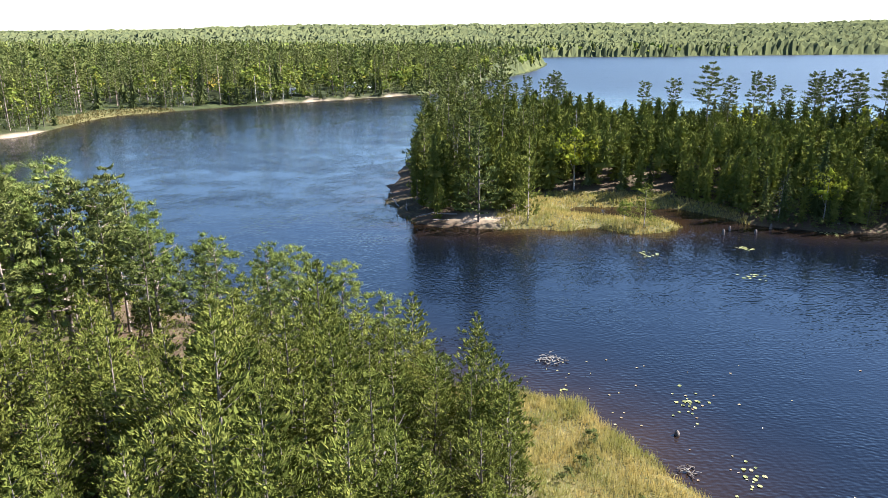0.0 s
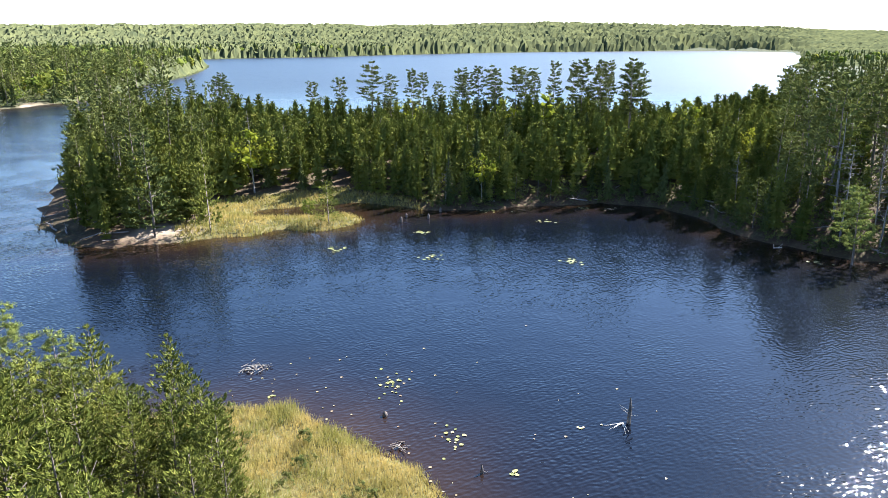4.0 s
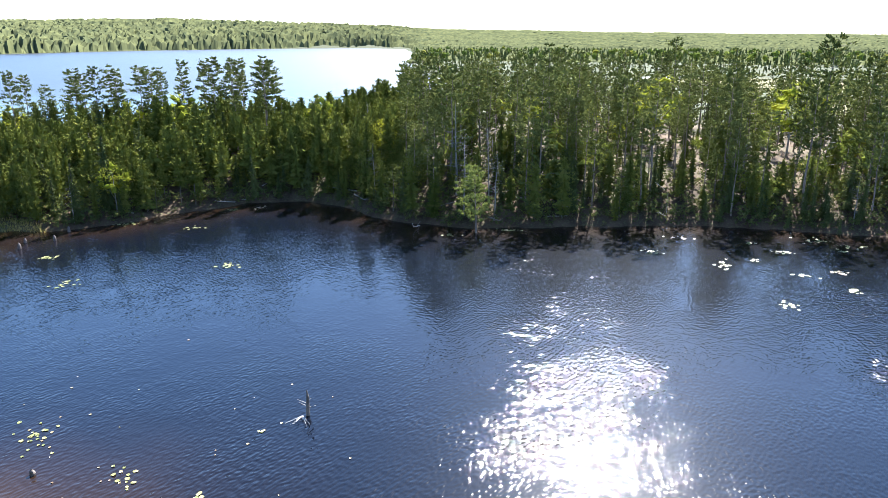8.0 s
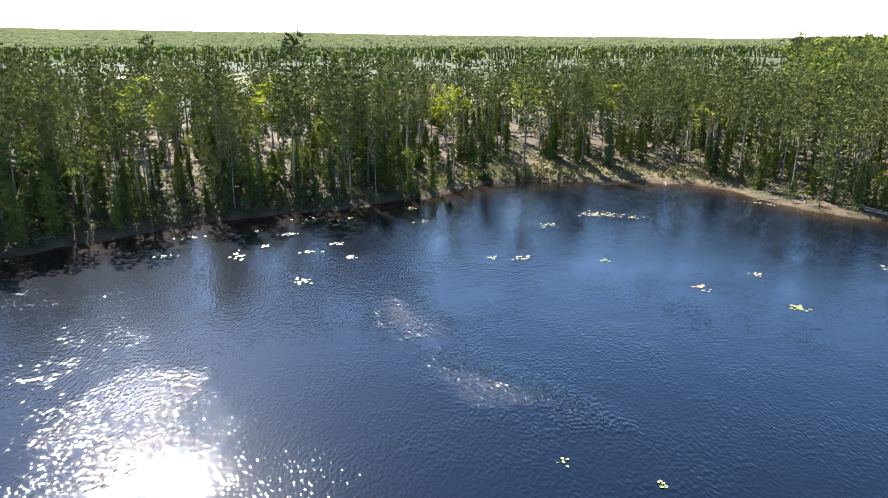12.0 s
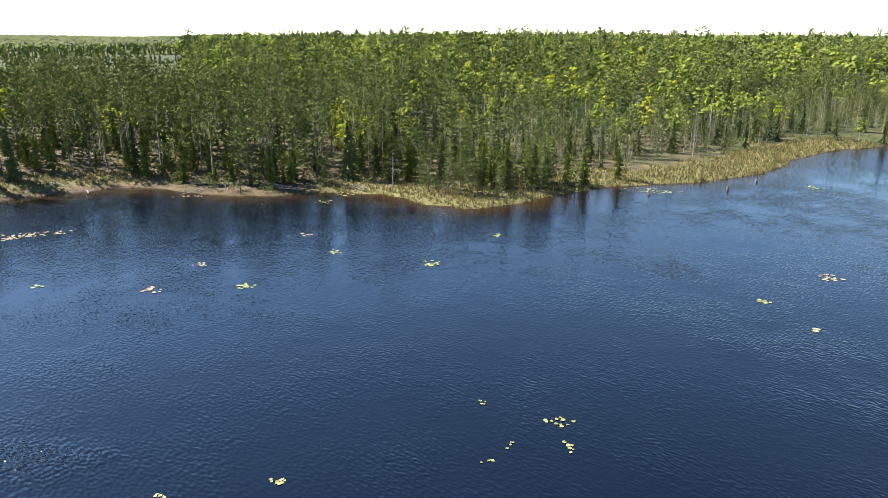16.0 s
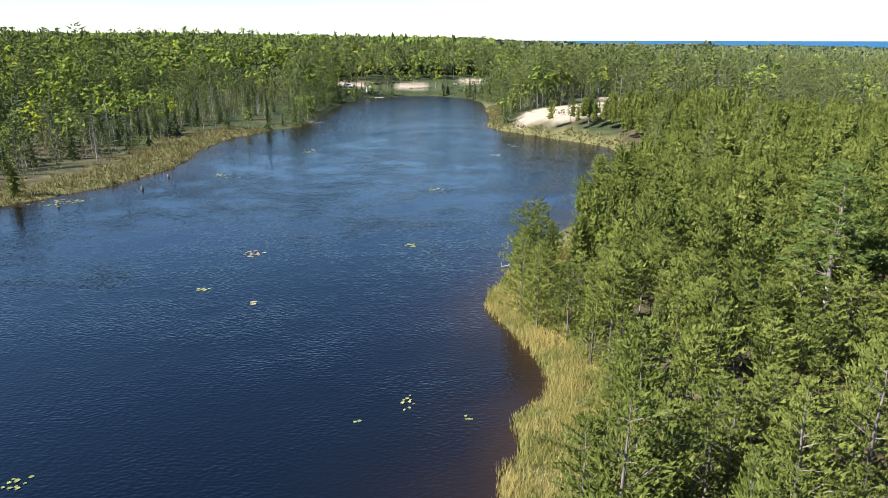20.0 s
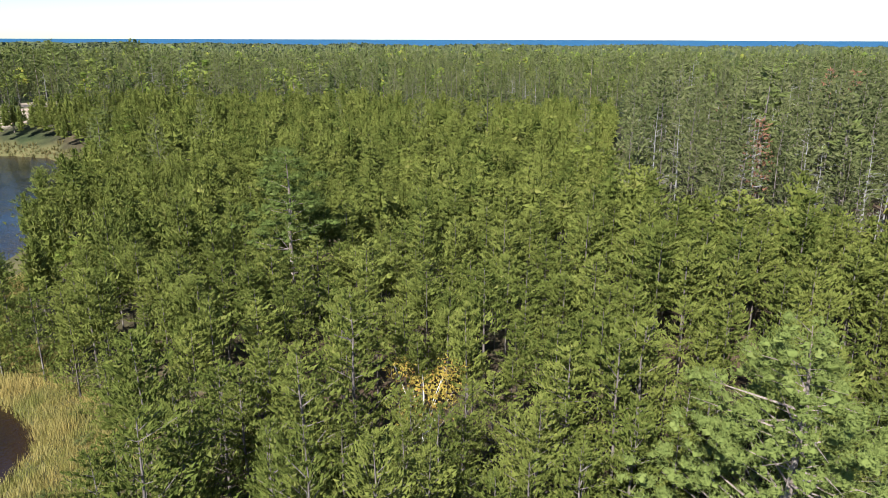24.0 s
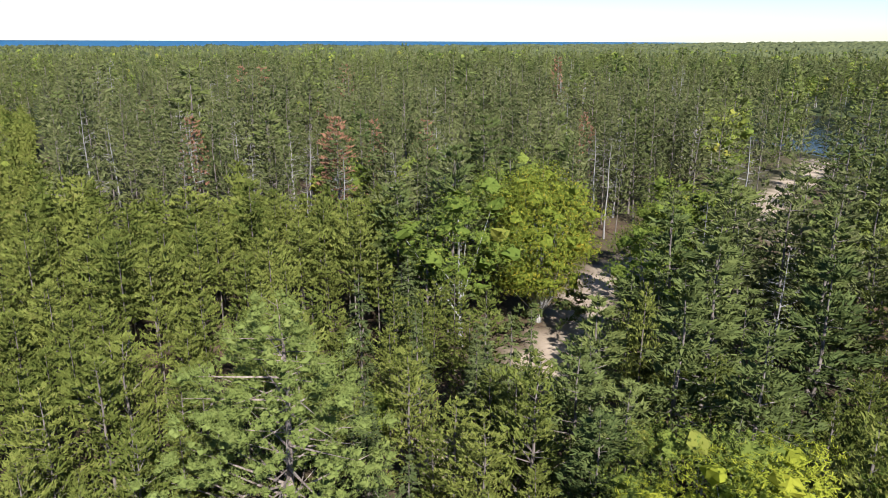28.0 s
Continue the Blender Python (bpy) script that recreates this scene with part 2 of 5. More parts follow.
def grassiness(x, y, d):
    n = waves2(x, y, 5, 22)
    g = smooth(near_to(x, y, 9, 36, 9) * 10.5 - d + 1.2 * n, -1, 1.5) * smooth(near_to(x, y, 9, 36, 11), 0.1, 0.3)
    g = np.maximum(g, smooth(5.2 + 1.5 * n - d, -1, 1.5) * near_to(x, y, -16, -45, 30) * 1.4)
    g = np.maximum(g, smooth((13 + 5 * n) * smooth(y, -225, -190) - d, -3, 3) * smooth(near_to(x, y, 62, -140, 52), 0.35, 0.6) * smooth(y, -235, -205))
    g = np.maximum(g, smooth(5 + 2.5 * n - d, -2, 2) * smooth(near_to(x, y, 74, -86, 18), 0.35, 0.6))
    g = np.maximum(g, 0.8 * smooth(10 + 4 * n - d, -3, 3) * smooth(near_to(x, y, 124, -28, 26), 0.35, 0.7) * smooth(d, 1.0, 3.0))
    g = np.maximum(g, smooth(7 + 2 * n - d, -2, 2) * smooth(near_to(x, y, 25, 96, 17), 0.5, 0.7))
    g = np.maximum(g, smooth(4 + 2 * n - d, -1, 1) * smooth(near_to(x, y, -50, -200, 60), 0.3, 0.6))
    g = np.maximum(g, smooth(7 + 2 * n - d, -1, 1) * smooth(near_to(x, y, -104, 228, 18), 0.3, 0.6))
    g = np.maximum(g, smooth(near_to(x, y, 300, -20, 55) + near_to(x, y, 420, 95, 45) + 0.1 * n, 0.4, 0.6))
    return np.clip(g, 0, 1)


def mossiness(x, y):
    """Green undergrowth far off, bare brown needles on the banks and below the nearer pines."""
    far = np.hypot(x, y)
    bare = near_to(x, y, 125, 0, 75) + near_to(x, y, 25, 120, 45) + 0.6 * near_to(x, y, -60, 0, 40)
    return np.clip(smooth(far, 150, 300) + 0.55 - 0.7 * bare + 0.3 * waves2(x, y, 14, 31), 0, 1)


# ---- meshes from arrays ----
def mesh_np(name, co, tris, mats=(), attrs=None, quads=False, smooth_it=False, slots=None):
    k = 4 if quads else 3
    me = bpy.data.meshes.new(name)
    co = np.ascontiguousarray(co, np.float32)
    tris = np.ascontiguousarray(tris, np.int32)
    me.vertices.add(len(co))
    me.vertices.foreach_set("co", co.ravel())
    me.loops.add(tris.size)
    me.loops.foreach_set("vertex_index", tris.ravel())
    me.polygons.add(len(tris))
    me.polygons.foreach_set("loop_start", np.arange(0, tris.size, k, dtype=np.int32))
    for key, val in (attrs or {}).items():
        val = np.ascontiguousarray(val, np.float32)
        a = me.attributes.new(key, "FLOAT_VECTOR" if val.ndim > 1 else "FLOAT", "POINT")
        a.data.foreach_set("vector" if val.ndim > 1 else "value", val.ravel())
    for m in mats:
        me.materials.append(m)
    if slots is not None:
        me.polygons.foreach_set("material_index", np.ascontiguousarray(slots, np.int32))
    me.update(calc_edges=True)
    me.polygons.foreach_set("use_smooth", np.full(len(tris), smooth_it))
    return me


def part(name, me, parent, label=""):
    ob = new(name, me)
    ob.parent = parent
    if label:
        ob["label"] = label
    return ob


def axis_steps(fine, near, far, grow=1.07):
    v = list(np.arange(0, near, fine))
    s = fine
    while v[-1] < far:
        s *= grow
        v.append(v[-1] + s)
    v[-1] = far
    v = np.array(v)
    return np.concatenate([-v[:0:-1], v])


# ---- ground: one sheet to the horizon ----
xs = axis_steps(2.0, 140, 4900)
ys = axis_steps(2.0, 140, 4900)
GX, GY = np.meshgrid(xs, ys)
GD = inland(GX, GY).reshape(GX.shape)
GZ = ground_z(GX, GY, GD)
nx_, ny_ = len(xs), len(ys)
idx = np.arange(nx_ * ny_).reshape(ny_, nx_)
faces = np.stack([idx[:-1, :-1], idx[:-1, 1:], idx[1:, 1:], idx[1:, :-1]], -1).reshape(-1, 4)
m_ground, nt, bs = mat_new("forest_floor")
fine, mid, wide_n = noise_n(nt, 3.0, 5.0), noise_n(nt, 0.35, 4.0), noise_n(nt, 0.04, 3.0)
floor_c = mixc(nt, ramp(nt, mid, 0.35, 0.65), (0.040, 0.027, 0.018), (0.080, 0.053, 0.034))
floor_c = mixc(nt, math_n(nt, "MULTIPLY", ramp(nt, fine, 0.5, 0.7), 0.6), floor_c, (0.11, 0.12, 0.05))
floor_c = mixc(nt, math_n(nt, "MULTIPLY", ramp(nt, wide_n, 0.5, 0.62), 0.4), floor_c, (0.115, 0.066, 0.043))
moss_c = mixc(nt, ramp(nt, mid, 0.35, 0.65), (0.020, 0.028, 0.012), (0.044, 0.052, 0.020))
floor_c = mixc(nt, attr(nt, "moss"), floor_c, moss_c)
grass_c = mixc(nt, ramp(nt, mid, 0.35, 0.65), (0.075, 0.065, 0.028), (0.13, 0.105, 0.046))
grass_c = mixc(nt, ramp(nt, fine, 0.45, 0.7), grass_c, (0.085, 0.098, 0.034))
sand_c = mixc(nt, ramp(nt, mid, 0.3, 0.7), (0.24, 0.185, 0.135), (0.35, 0.28, 0.21))
sand_c = mixc(nt, math_n(nt, "MULTIPLY", ramp(nt, fine, 0.52, 0.7), 0.5), sand_c, (0.24, 0.17, 0.115))
c = mixc(nt, attr(nt, "grass"), floor_c, grass_c)
c = mixc(nt, attr(nt, "sand"), c, sand_c)
nt.links.new(c, bs.inputs["Base Color"])
bs.inputs["Roughness"].default_value = 0.95
bs.inputs["Specular IOR Level"].default_value = 0.1
bump(nt, bs, math_n(nt, "ADD", fine, mid), 0.7, 0.15)
ground = new("ground", mesh_np("ground", np.stack([GX, GY, GZ], -1).reshape(-1, 3), faces, [m_ground],
                               {"sand": sandiness(GX, GY, GD).ravel(), "grass": grassiness(GX, GY, GD).ravel(), "moss": mossiness(GX, GY).ravel()}, quads=True, smooth_it=True))
tagged(ground, "brown forest floor with sand, moss and sedge", "ground", kind="structure")

# ---- water: dark tea-coloured lake with small wind ripples ----
m_water, nt, bs = mat_new("lake_water")
shal, offing = attr(nt, "shallow"), attr(nt, "offing")
tone = noise_n(nt, 0.05, 3.0)
deep = mixc(nt, tone, (0.0008, 0.0020, 0.0048), (0.0016, 0.0034, 0.0076))
c = mixc(nt, shal, deep, (0.021, 0.011, 0.0045))
nt.links.new(c, bs.inputs["Base Color"])
nt.links.new(math_n(nt, "MULTIPLY_ADD", offing, 0.30, 0.055), bs.inputs["Roughness"])
bs.inputs["IOR"].default_value = 1.333
bs.inputs["Coat Weight"].default_value = 0.04      # fine ripples spread the light; also stands in for lens bloom round the glint
bs.inputs["Coat Roughness"].default_value = 0.30
bs.inputs["Coat IOR"].default_value = 1.333
bs.inputs["Specular IOR Level"].default_value = 0.5
rip = noise_n(nt, 1.6, 1.0, (0.38, 1.0, 1.0))
rip2 = noise_n(nt, 4.2, 0.0, (0.6, 1.0, 1.0))
patch = ramp(nt, noise_n(nt, 0.14, 3.0), 0.32, 0.68)
gust = ramp(nt, noise_n(nt, 0.022, 2.0, (1.0, 1.6, 1.0)), 0.36, 0.62)
h = math_n(nt, "ADD", math_n(nt, "MULTIPLY", rip, 0.20), math_n(nt, "MULTIPLY", rip2, 0.34))
h = math_n(nt, "MULTIPLY", h, math_n(nt, "ADD", 0.5, math_n(nt, "MULTIPLY", gust, 0.5)))
h = math_n(nt, "MULTIPLY", h, math_n(nt, "MULTIPLY_ADD", patch, 1.1, 0.4))
h = math_n(nt, "MULTIPLY", h, math_n(nt, "MULTIPLY_ADD", offing, -0.3, 1.0))
h = math_n(nt, "MULTIPLY", h, math_n(nt, "MULTIPLY_ADD", attr(nt, "breeze"), 2.7, 0.95))
bump(nt, bs, h, 1.0, 0.14)
wx = axis_steps(4.0, 160, 4900, 1.14)
WX, WY = np.meshgrid(wx, wx)
WD = inland(WX, WY)
idx = np.arange(WX.size).reshape(WX.shape)
faces = np.stack([idx[:-1, :-1], idx[:-1, 1:], idx[1:, 1:], idx[1:, :-1]], -1).reshape(-1, 4)
# two wind patches with steeper ripples
STREAK = [(79, 4), (67, 1), (55, -3), (48.6, -6.5), (44, -10.5)]
BREEZE = 0.34 * (1 - smooth(off_line(WX, WY, [(30, 11), (54, 24), (72, 33)]), 4, 13))
BREEZE = np.maximum(BREEZE, 1 - smooth(off_line(WX, WY, STREAK), 1.0, 4.0))
shallow = np.clip(np.exp(np.clip(WD, -60, 0) / 3.5), 0, 1) * smooth(-np.hypot(WX, WY).ravel(), -900, -300)
water = new("water", mesh_np("water", np.stack([WX, WY, 0 * WX], -1).reshape(-1, 3), faces, [m_water], {"shallow": shallow, "offing": smooth(np.hypot(WX, WY).ravel(), 110, 420), "breeze": BREEZE.ravel()}, quads=True))
tagged(water, "dark rippled lake water, brown in the shallows", "water", kind="structure")

# ---- the open sea on the skyline: rough and blue ----
m_sea, nt, bs = mat_new("sea_water")
c = mixc(nt, ramp(nt, noise_n(nt, 0.02, 3.0, (1, 1, 1)), 0.4, 0.6), (0.012, 0.060, 0.125), (0.020, 0.085, 0.165))
nt.links.new(c, bs.inputs["Base Color"])
bs.inputs["Roughness"].default_value = 0.55
bs.inputs["Specular IOR Level"].default_value = 0.1
u_, v_ = np.meshgrid(np.linspace(1150, 4880, 12), np.linspace(-4200, 4200, 30))
ca_, sa_ = math.sin(radians(235)), math.cos(radians(235))
SX, SY = u_ * ca_ - v_ * sa_, u_ * sa_ + v_ * ca_
idx = np.arange(SX.size).reshape(SX.shape)
faces = np.stack([idx[:-1, :-1], idx[:-1, 1:], idx[1:, 1:], idx[1:, :-1]], -1).reshape(-1, 4)
sea_sheet = new("water_sea", mesh_np("water_sea", np.stack([SX, SY, 0 * SX + 0.15], -1).reshape(-1, 3), faces, [m_sea], quads=True))
tagged(sea_sheet, "deep blue open lake on the skyline", "water", kind="structure")


# ---- trees ----
def tube(p0, p1, r0, r1, n):
    """A tapered stick: its points and triangles."""
    p0, p1 = np.asarray(p0, float), np.asarray(p1, float)
    u = (p1 - p0) / (np.linalg.norm(p1 - p0) + 1e-9)
    s = np.cross(u, [0, 0, 1] if abs(u[2]) < 0.9 else [1, 0, 0])
    s /= np.linalg.norm(s)
    q = np.cross(u, s)
    a = np.arange(n) * 2 * np.pi / n
    ring = np.cos(a)[:, None] * s + np.sin(a)[:, None] * q
    co = np.concatenate([p0 + ring * r0, p1 + ring * r1])
    i = np.arange(n)
    j = (i + 1) % n
    return co, np.concatenate([np.stack([i, j, n + j], 1), np.stack([i, n + j, n + i], 1)])


def gather(sticks):
    co, tr, k = [], [], 0
    for c_, t_ in sticks:
        co.append(c_)
        tr.append(t_ + k)
        k += len(c_)
    return np.concatenate(co), np.concatenate(tr)


# crown: where it starts, longest branch, whorl gap, branches a whorl, rise, puff radius, puff flatness, bare inner share, taper
FORM = {
    "young": dict(base=0.04, reach=0.31, gap=0.42, nb=6, rise=0.55, puff=0.20, flat=0.8, inner=0.25, top=0.74, low=0.8, long=2.0, miss=0.16),
    "pole": dict(base=0.04, reach=0.29, gap=0.42, nb=6, rise=0.62, puff=0.21, flat=0.8, inner=0.25, top=0.60, low=0.8, long=1.8, miss=0.16),
    "pine": dict(base=0.42, reach=0.150, gap=0.58, nb=5, rise=0.30, puff=0.62, flat=0.70, inner=0.30, top=0.36, low=0.40, long=1.15, miss=0.28),
    "full": dict(base=0.26, reach=0.235, gap=0.66, nb=7, rise=0.36, puff=0.48, flat=0.75, inner=0.38, top=0.45, low=0.70, long=1.15, miss=0.10),
    "open": dict(base=0.12, reach=0.34, gap=0.55, nb=10, rise=0.28, puff=0.45, flat=0.78, inner=0.45, top=0.50, low=1.0, long=1.1, miss=0.10),
    "jack": dict(base=0.20, reach=0.185, gap=0.55, nb=5, rise=0.22, puff=0.52, flat=0.8, inner=0.22, top=0.55, low=0.6, long=1.2, miss=0.12),
    "spruce": dict(base=0.04, reach=0.19, gap=0.50, nb=7, rise=-0.16, puff=0.24, flat=0.5, inner=0.22, top=0.88, low=1.0, long=1.6, miss=0.14),
    "larch": dict(base=0.10, reach=0.17, gap=0.52, nb=6, rise=0.10, puff=0.26, flat=0.7, inner=0.25, top=0.85, low=0.85, long=1.5, miss=0.28),
    "white": dict(base=0.10, reach=0.29, gap=0.80, nb=6, rise=0.20, puff=0.46, flat=0.40, inner=0.28, top=0.68, low=0.85, long=1.5, miss=0.22),
}


def crown_sites(form, h, r, start=None):
    """Branches (start, end) and many sites of needle sprays, in puffs along them, with their outward ways and sizes."""
    f = FORM[form]
    z0 = f["base"] * h
    foot = start * h if start else 0.0      # in a close stand the lowest branches have died off
    br, site, way, nrm, puffs, size = [], [], [], [], [], []
    z = z0
    turn = r.uniform(0, 6.28)
    lop = r.uniform(0, 6.28)
    while z < h * 0.97:
        u = (z - z0) / (h - z0)
        prof = min(1.0, f["low"] + (1 - f["low"]) * u / 0.3) * (1 - u) ** f["top"]
        turn += 2.4
        tier = r.uniform(0.70, 1.15)
        for b in range(f["nb"]):
            a = turn + b * 6.283 / f["nb"] + r.normal(0, 0.25)
            ln = max(0.10, f["reach"] * h * prof * tier * r.uniform(0.5, 1.2) * (1 + 0.24 * math.cos(a - lop)))
            zz = z + r.uniform(-0.3, 0.3) * f["gap"]
            e = np.array([math.cos(a) * ln, math.sin(a) * ln, min(zz + f["rise"] * ln, h * 0.99)])
            s = np.array([0, 0, zz])
            if zz < foot or r.random() < f["miss"]:
                continue
            br.append((s, e, ln))
            along = (e - s) / (np.linalg.norm(e - s) + 1e-6)
            rad = f["puff"] * min(1.0, 0.3 + 0.35 * ln / f["puff"])
            for q in range(max(1, int(round(ln * (1 - f["inner"]) / (rad * 1.5))))):
                t = f["inner"] + (1 - f["inner"]) * r.random() ** 0.6
                side = r.normal(0, 0.30 * ln * t)
                c_ = s + (e - s) * t + np.array([-math.sin(a) * side, math.cos(a) * side, r.normal(0, 0.15 * rad)])
                puffs.append((c_, rad))
                n = max(4, int(60 * rad * rad / 0.16 * (1.2 if u > 0.5 else 1)))
                o = r.normal(0, 1, (n, 3)) + [0, 0, 0.35]
                o /= np.linalg.norm(o, axis=1)[:, None]
                p_ = o * np.array([1, 1, f["flat"]]) * rad * r.uniform(0.45, 1.0, (n, 1))
                p_ += along * (p_ @ along)[:, None] * (f["long"] - 1)
                site.append(c_ + p_)
                way.append(o * 0.6 + along * f["long"] * 0.7 + [0, 0, 0.9 if form in ("young", "pole", "full", "open") else 0.4])
                nrm.append(o * 0.75 + np.array([math.cos(a), math.sin(a), 0.35]) * (1.0 if form in ("young", "pole") else 0.6))
                size.append(np.full(n, 0.42 + 0.58 * min(1.0, prof * 1.6)))
        z += f["gap"] * r.uniform(0.8, 1.2) * (1.0 if h > 4 else 0.6)
    n = 12
    site.append(np.stack([r.normal(0, 0.05, n), r.normal(0, 0.05, n), h - r.random(n) * 0.06 * h], 1))
    way.append(np.tile([0, 0, 1.0], (n, 1)) + r.normal(0, 0.15, (n, 3)))
    nrm.append(r.normal(0, 1, (n, 3)) + [0, 0, 0.2])
    size.append(np.full(n, 0.5))
    return br, np.concatenate(site), np.concatenate(way), np.concatenate(nrm), puffs, np.concatenate(size)


OCT_V = np.array([[1, 0, 0], [0, 1, 0], [-1, 0, 0], [0, -1, 0], [0, 0, 1], [0, 0, -1]], float)
OCT_F = np.array([[0, 1, 4], [1, 2, 4], [2, 3, 4], [3, 0, 4], [1, 0, 5], [2, 1, 5], [3, 2, 5], [0, 3, 5]])
_mid = {}
_v, _f = list(OCT_V), []
for a_, b_, c_ in OCT_F:
    m_ = []
    for i_, j_ in ((a_, b_), (b_, c_), (c_, a_)):
        k_ = (min(i_, j_), max(i_, j_))
        if k_ not in _mid:
            _mid[k_] = len(_v)
            q_ = _v[i_] + _v[j_]
            _v.append(q_ / np.linalg.norm(q_))
        m_.append(_mid[k_])
    _f += [(a_, m_[0], m_[2]), (b_, m_[1], m_[0]), (c_, m_[2], m_[1]), tuple(m_)]
BALL_V, BALL_F = np.array(_v), np.array(_f)


def tufts(form, br, r, most, grow_, fat, start):
    """Needle-clad shoots along the branches: each a slim three-sided spike, upright on pines, level on spruces."""
    wide, tall, up = {"young": (0.095, 0.40, 0.50), "pole": (0.095, 0.40, 0.55), "spruce": (0.095, 0.42, -0.10), "larch": (0.055, 0.36, 0.25), "white": (0.085, 0.46, 0.30), "jack": (0.080, 0.32, 0.45), "pine": (0.088, 0.28, 0.42)}[form]
    k = np.resize(r.permutation(len(br)), most)
    s, e, ln = (np.array([br[i][q] for i in k]) for q in range(3))
    n = most
    ax = (e - s) / ln[:, None]
    c = s + (e - s) * (r.uniform(start, 1.0, (n, 1)) ** 0.6)
    side = np.stack([-ax[:, 1], ax[:, 0], 0 * ln], 1)
    c = c + side * r.normal(0, 0.16, (n, 1)) * ln[:, None]
    d = ax * 0.7 + np.array([0, 0, up]) + r.normal(0, 0.30, (n, 3)) + side * r.normal(0, 0.35, (n, 1))
    d /= np.linalg.norm(d, axis=1)[:, None]
    a = np.cross(d, r.normal(0, 1, (n, 3)))
    a /= np.linalg.norm(a, axis=1)[:, None]
    b = np.cross(d, a)
    size = ((0.5 + 0.5 * np.minimum(1, ln / 1.0)) * grow_ * r.uniform(0.6, 1.35, n))[:, None]
    ring = [c + (a * math.cos(q) + b * math.sin(q)) * size * wide * fat * r.uniform(0.6, 1.4, (n, 1)) + d * size * r.normal(0, 0.06, (n, 1)) for q in (0, 2.09, 4.19)]
    co = np.stack(ring + [c + d * size * tall * r.uniform(0.7, 1.3, (n, 1))], 1)
    tr = np.array([[0, 1, 3], [1, 2, 3], [2, 0, 3]])
    return co.reshape(-1, 3), (tr[None] + 4 * np.arange(n)[:, None, None]).reshape(-1, 3)


def whorls(form, h, r, foot, k, n, full_):
    """The body of a conifer's crown: ragged star-shaped whorls of needle-clad branches, one above the other."""
    f_ = FORM[form]
    lo = max(f_["base"], foot)
    lift = {"young": 0.12, "pole": 0.12, "spruce": -0.35}[form]
    notch = {"young": 0.24, "pole": 0.24, "spruce": 0.28}[form]
    out = []
    for i in range(k):
        z = h * (lo + (0.97 - lo) * (i + r.uniform(-0.3, 0.3)) / k)
        u = min(0.97, max(0.0, (z / h - f_["base"]) / (1 - f_["base"])))
        rad = full_ * f_["reach"] * h * min(1.0, f_["low"] + (1 - f_["low"]) * u / 0.3) * (1 - u) ** f_["top"] * r.uniform(0.7, 1.2)
        m = np.arange(2 * n)
        a = m * np.pi / n + i * 1.3 + r.uniform(-0.3, 0.3, 2 * n)
        q = rad * np.where(m % 2 == 0, r.uniform(0.65, 1.25, 2 * n), notch * r.uniform(0.7, 1.3, 2 * n))
        ring = np.stack([np.cos(a) * q, np.sin(a) * q, z + lift * q + r.normal(0, 0.10, 2 * n) * rad], 1)
        ring[:, :2] += r.normal(0, 0.08, 2) * rad
        apex = [[r.normal(0, 0.05), r.normal(0, 0.05), min(z + (1 - lo) * h / k * 1.15 + 0.15 * rad, h * 0.985)]]
        out.append((np.concatenate([ring, apex]), np.stack([m, (m + 1) % (2 * n), 0 * m + 2 * n], 1)))
    return gather(out)


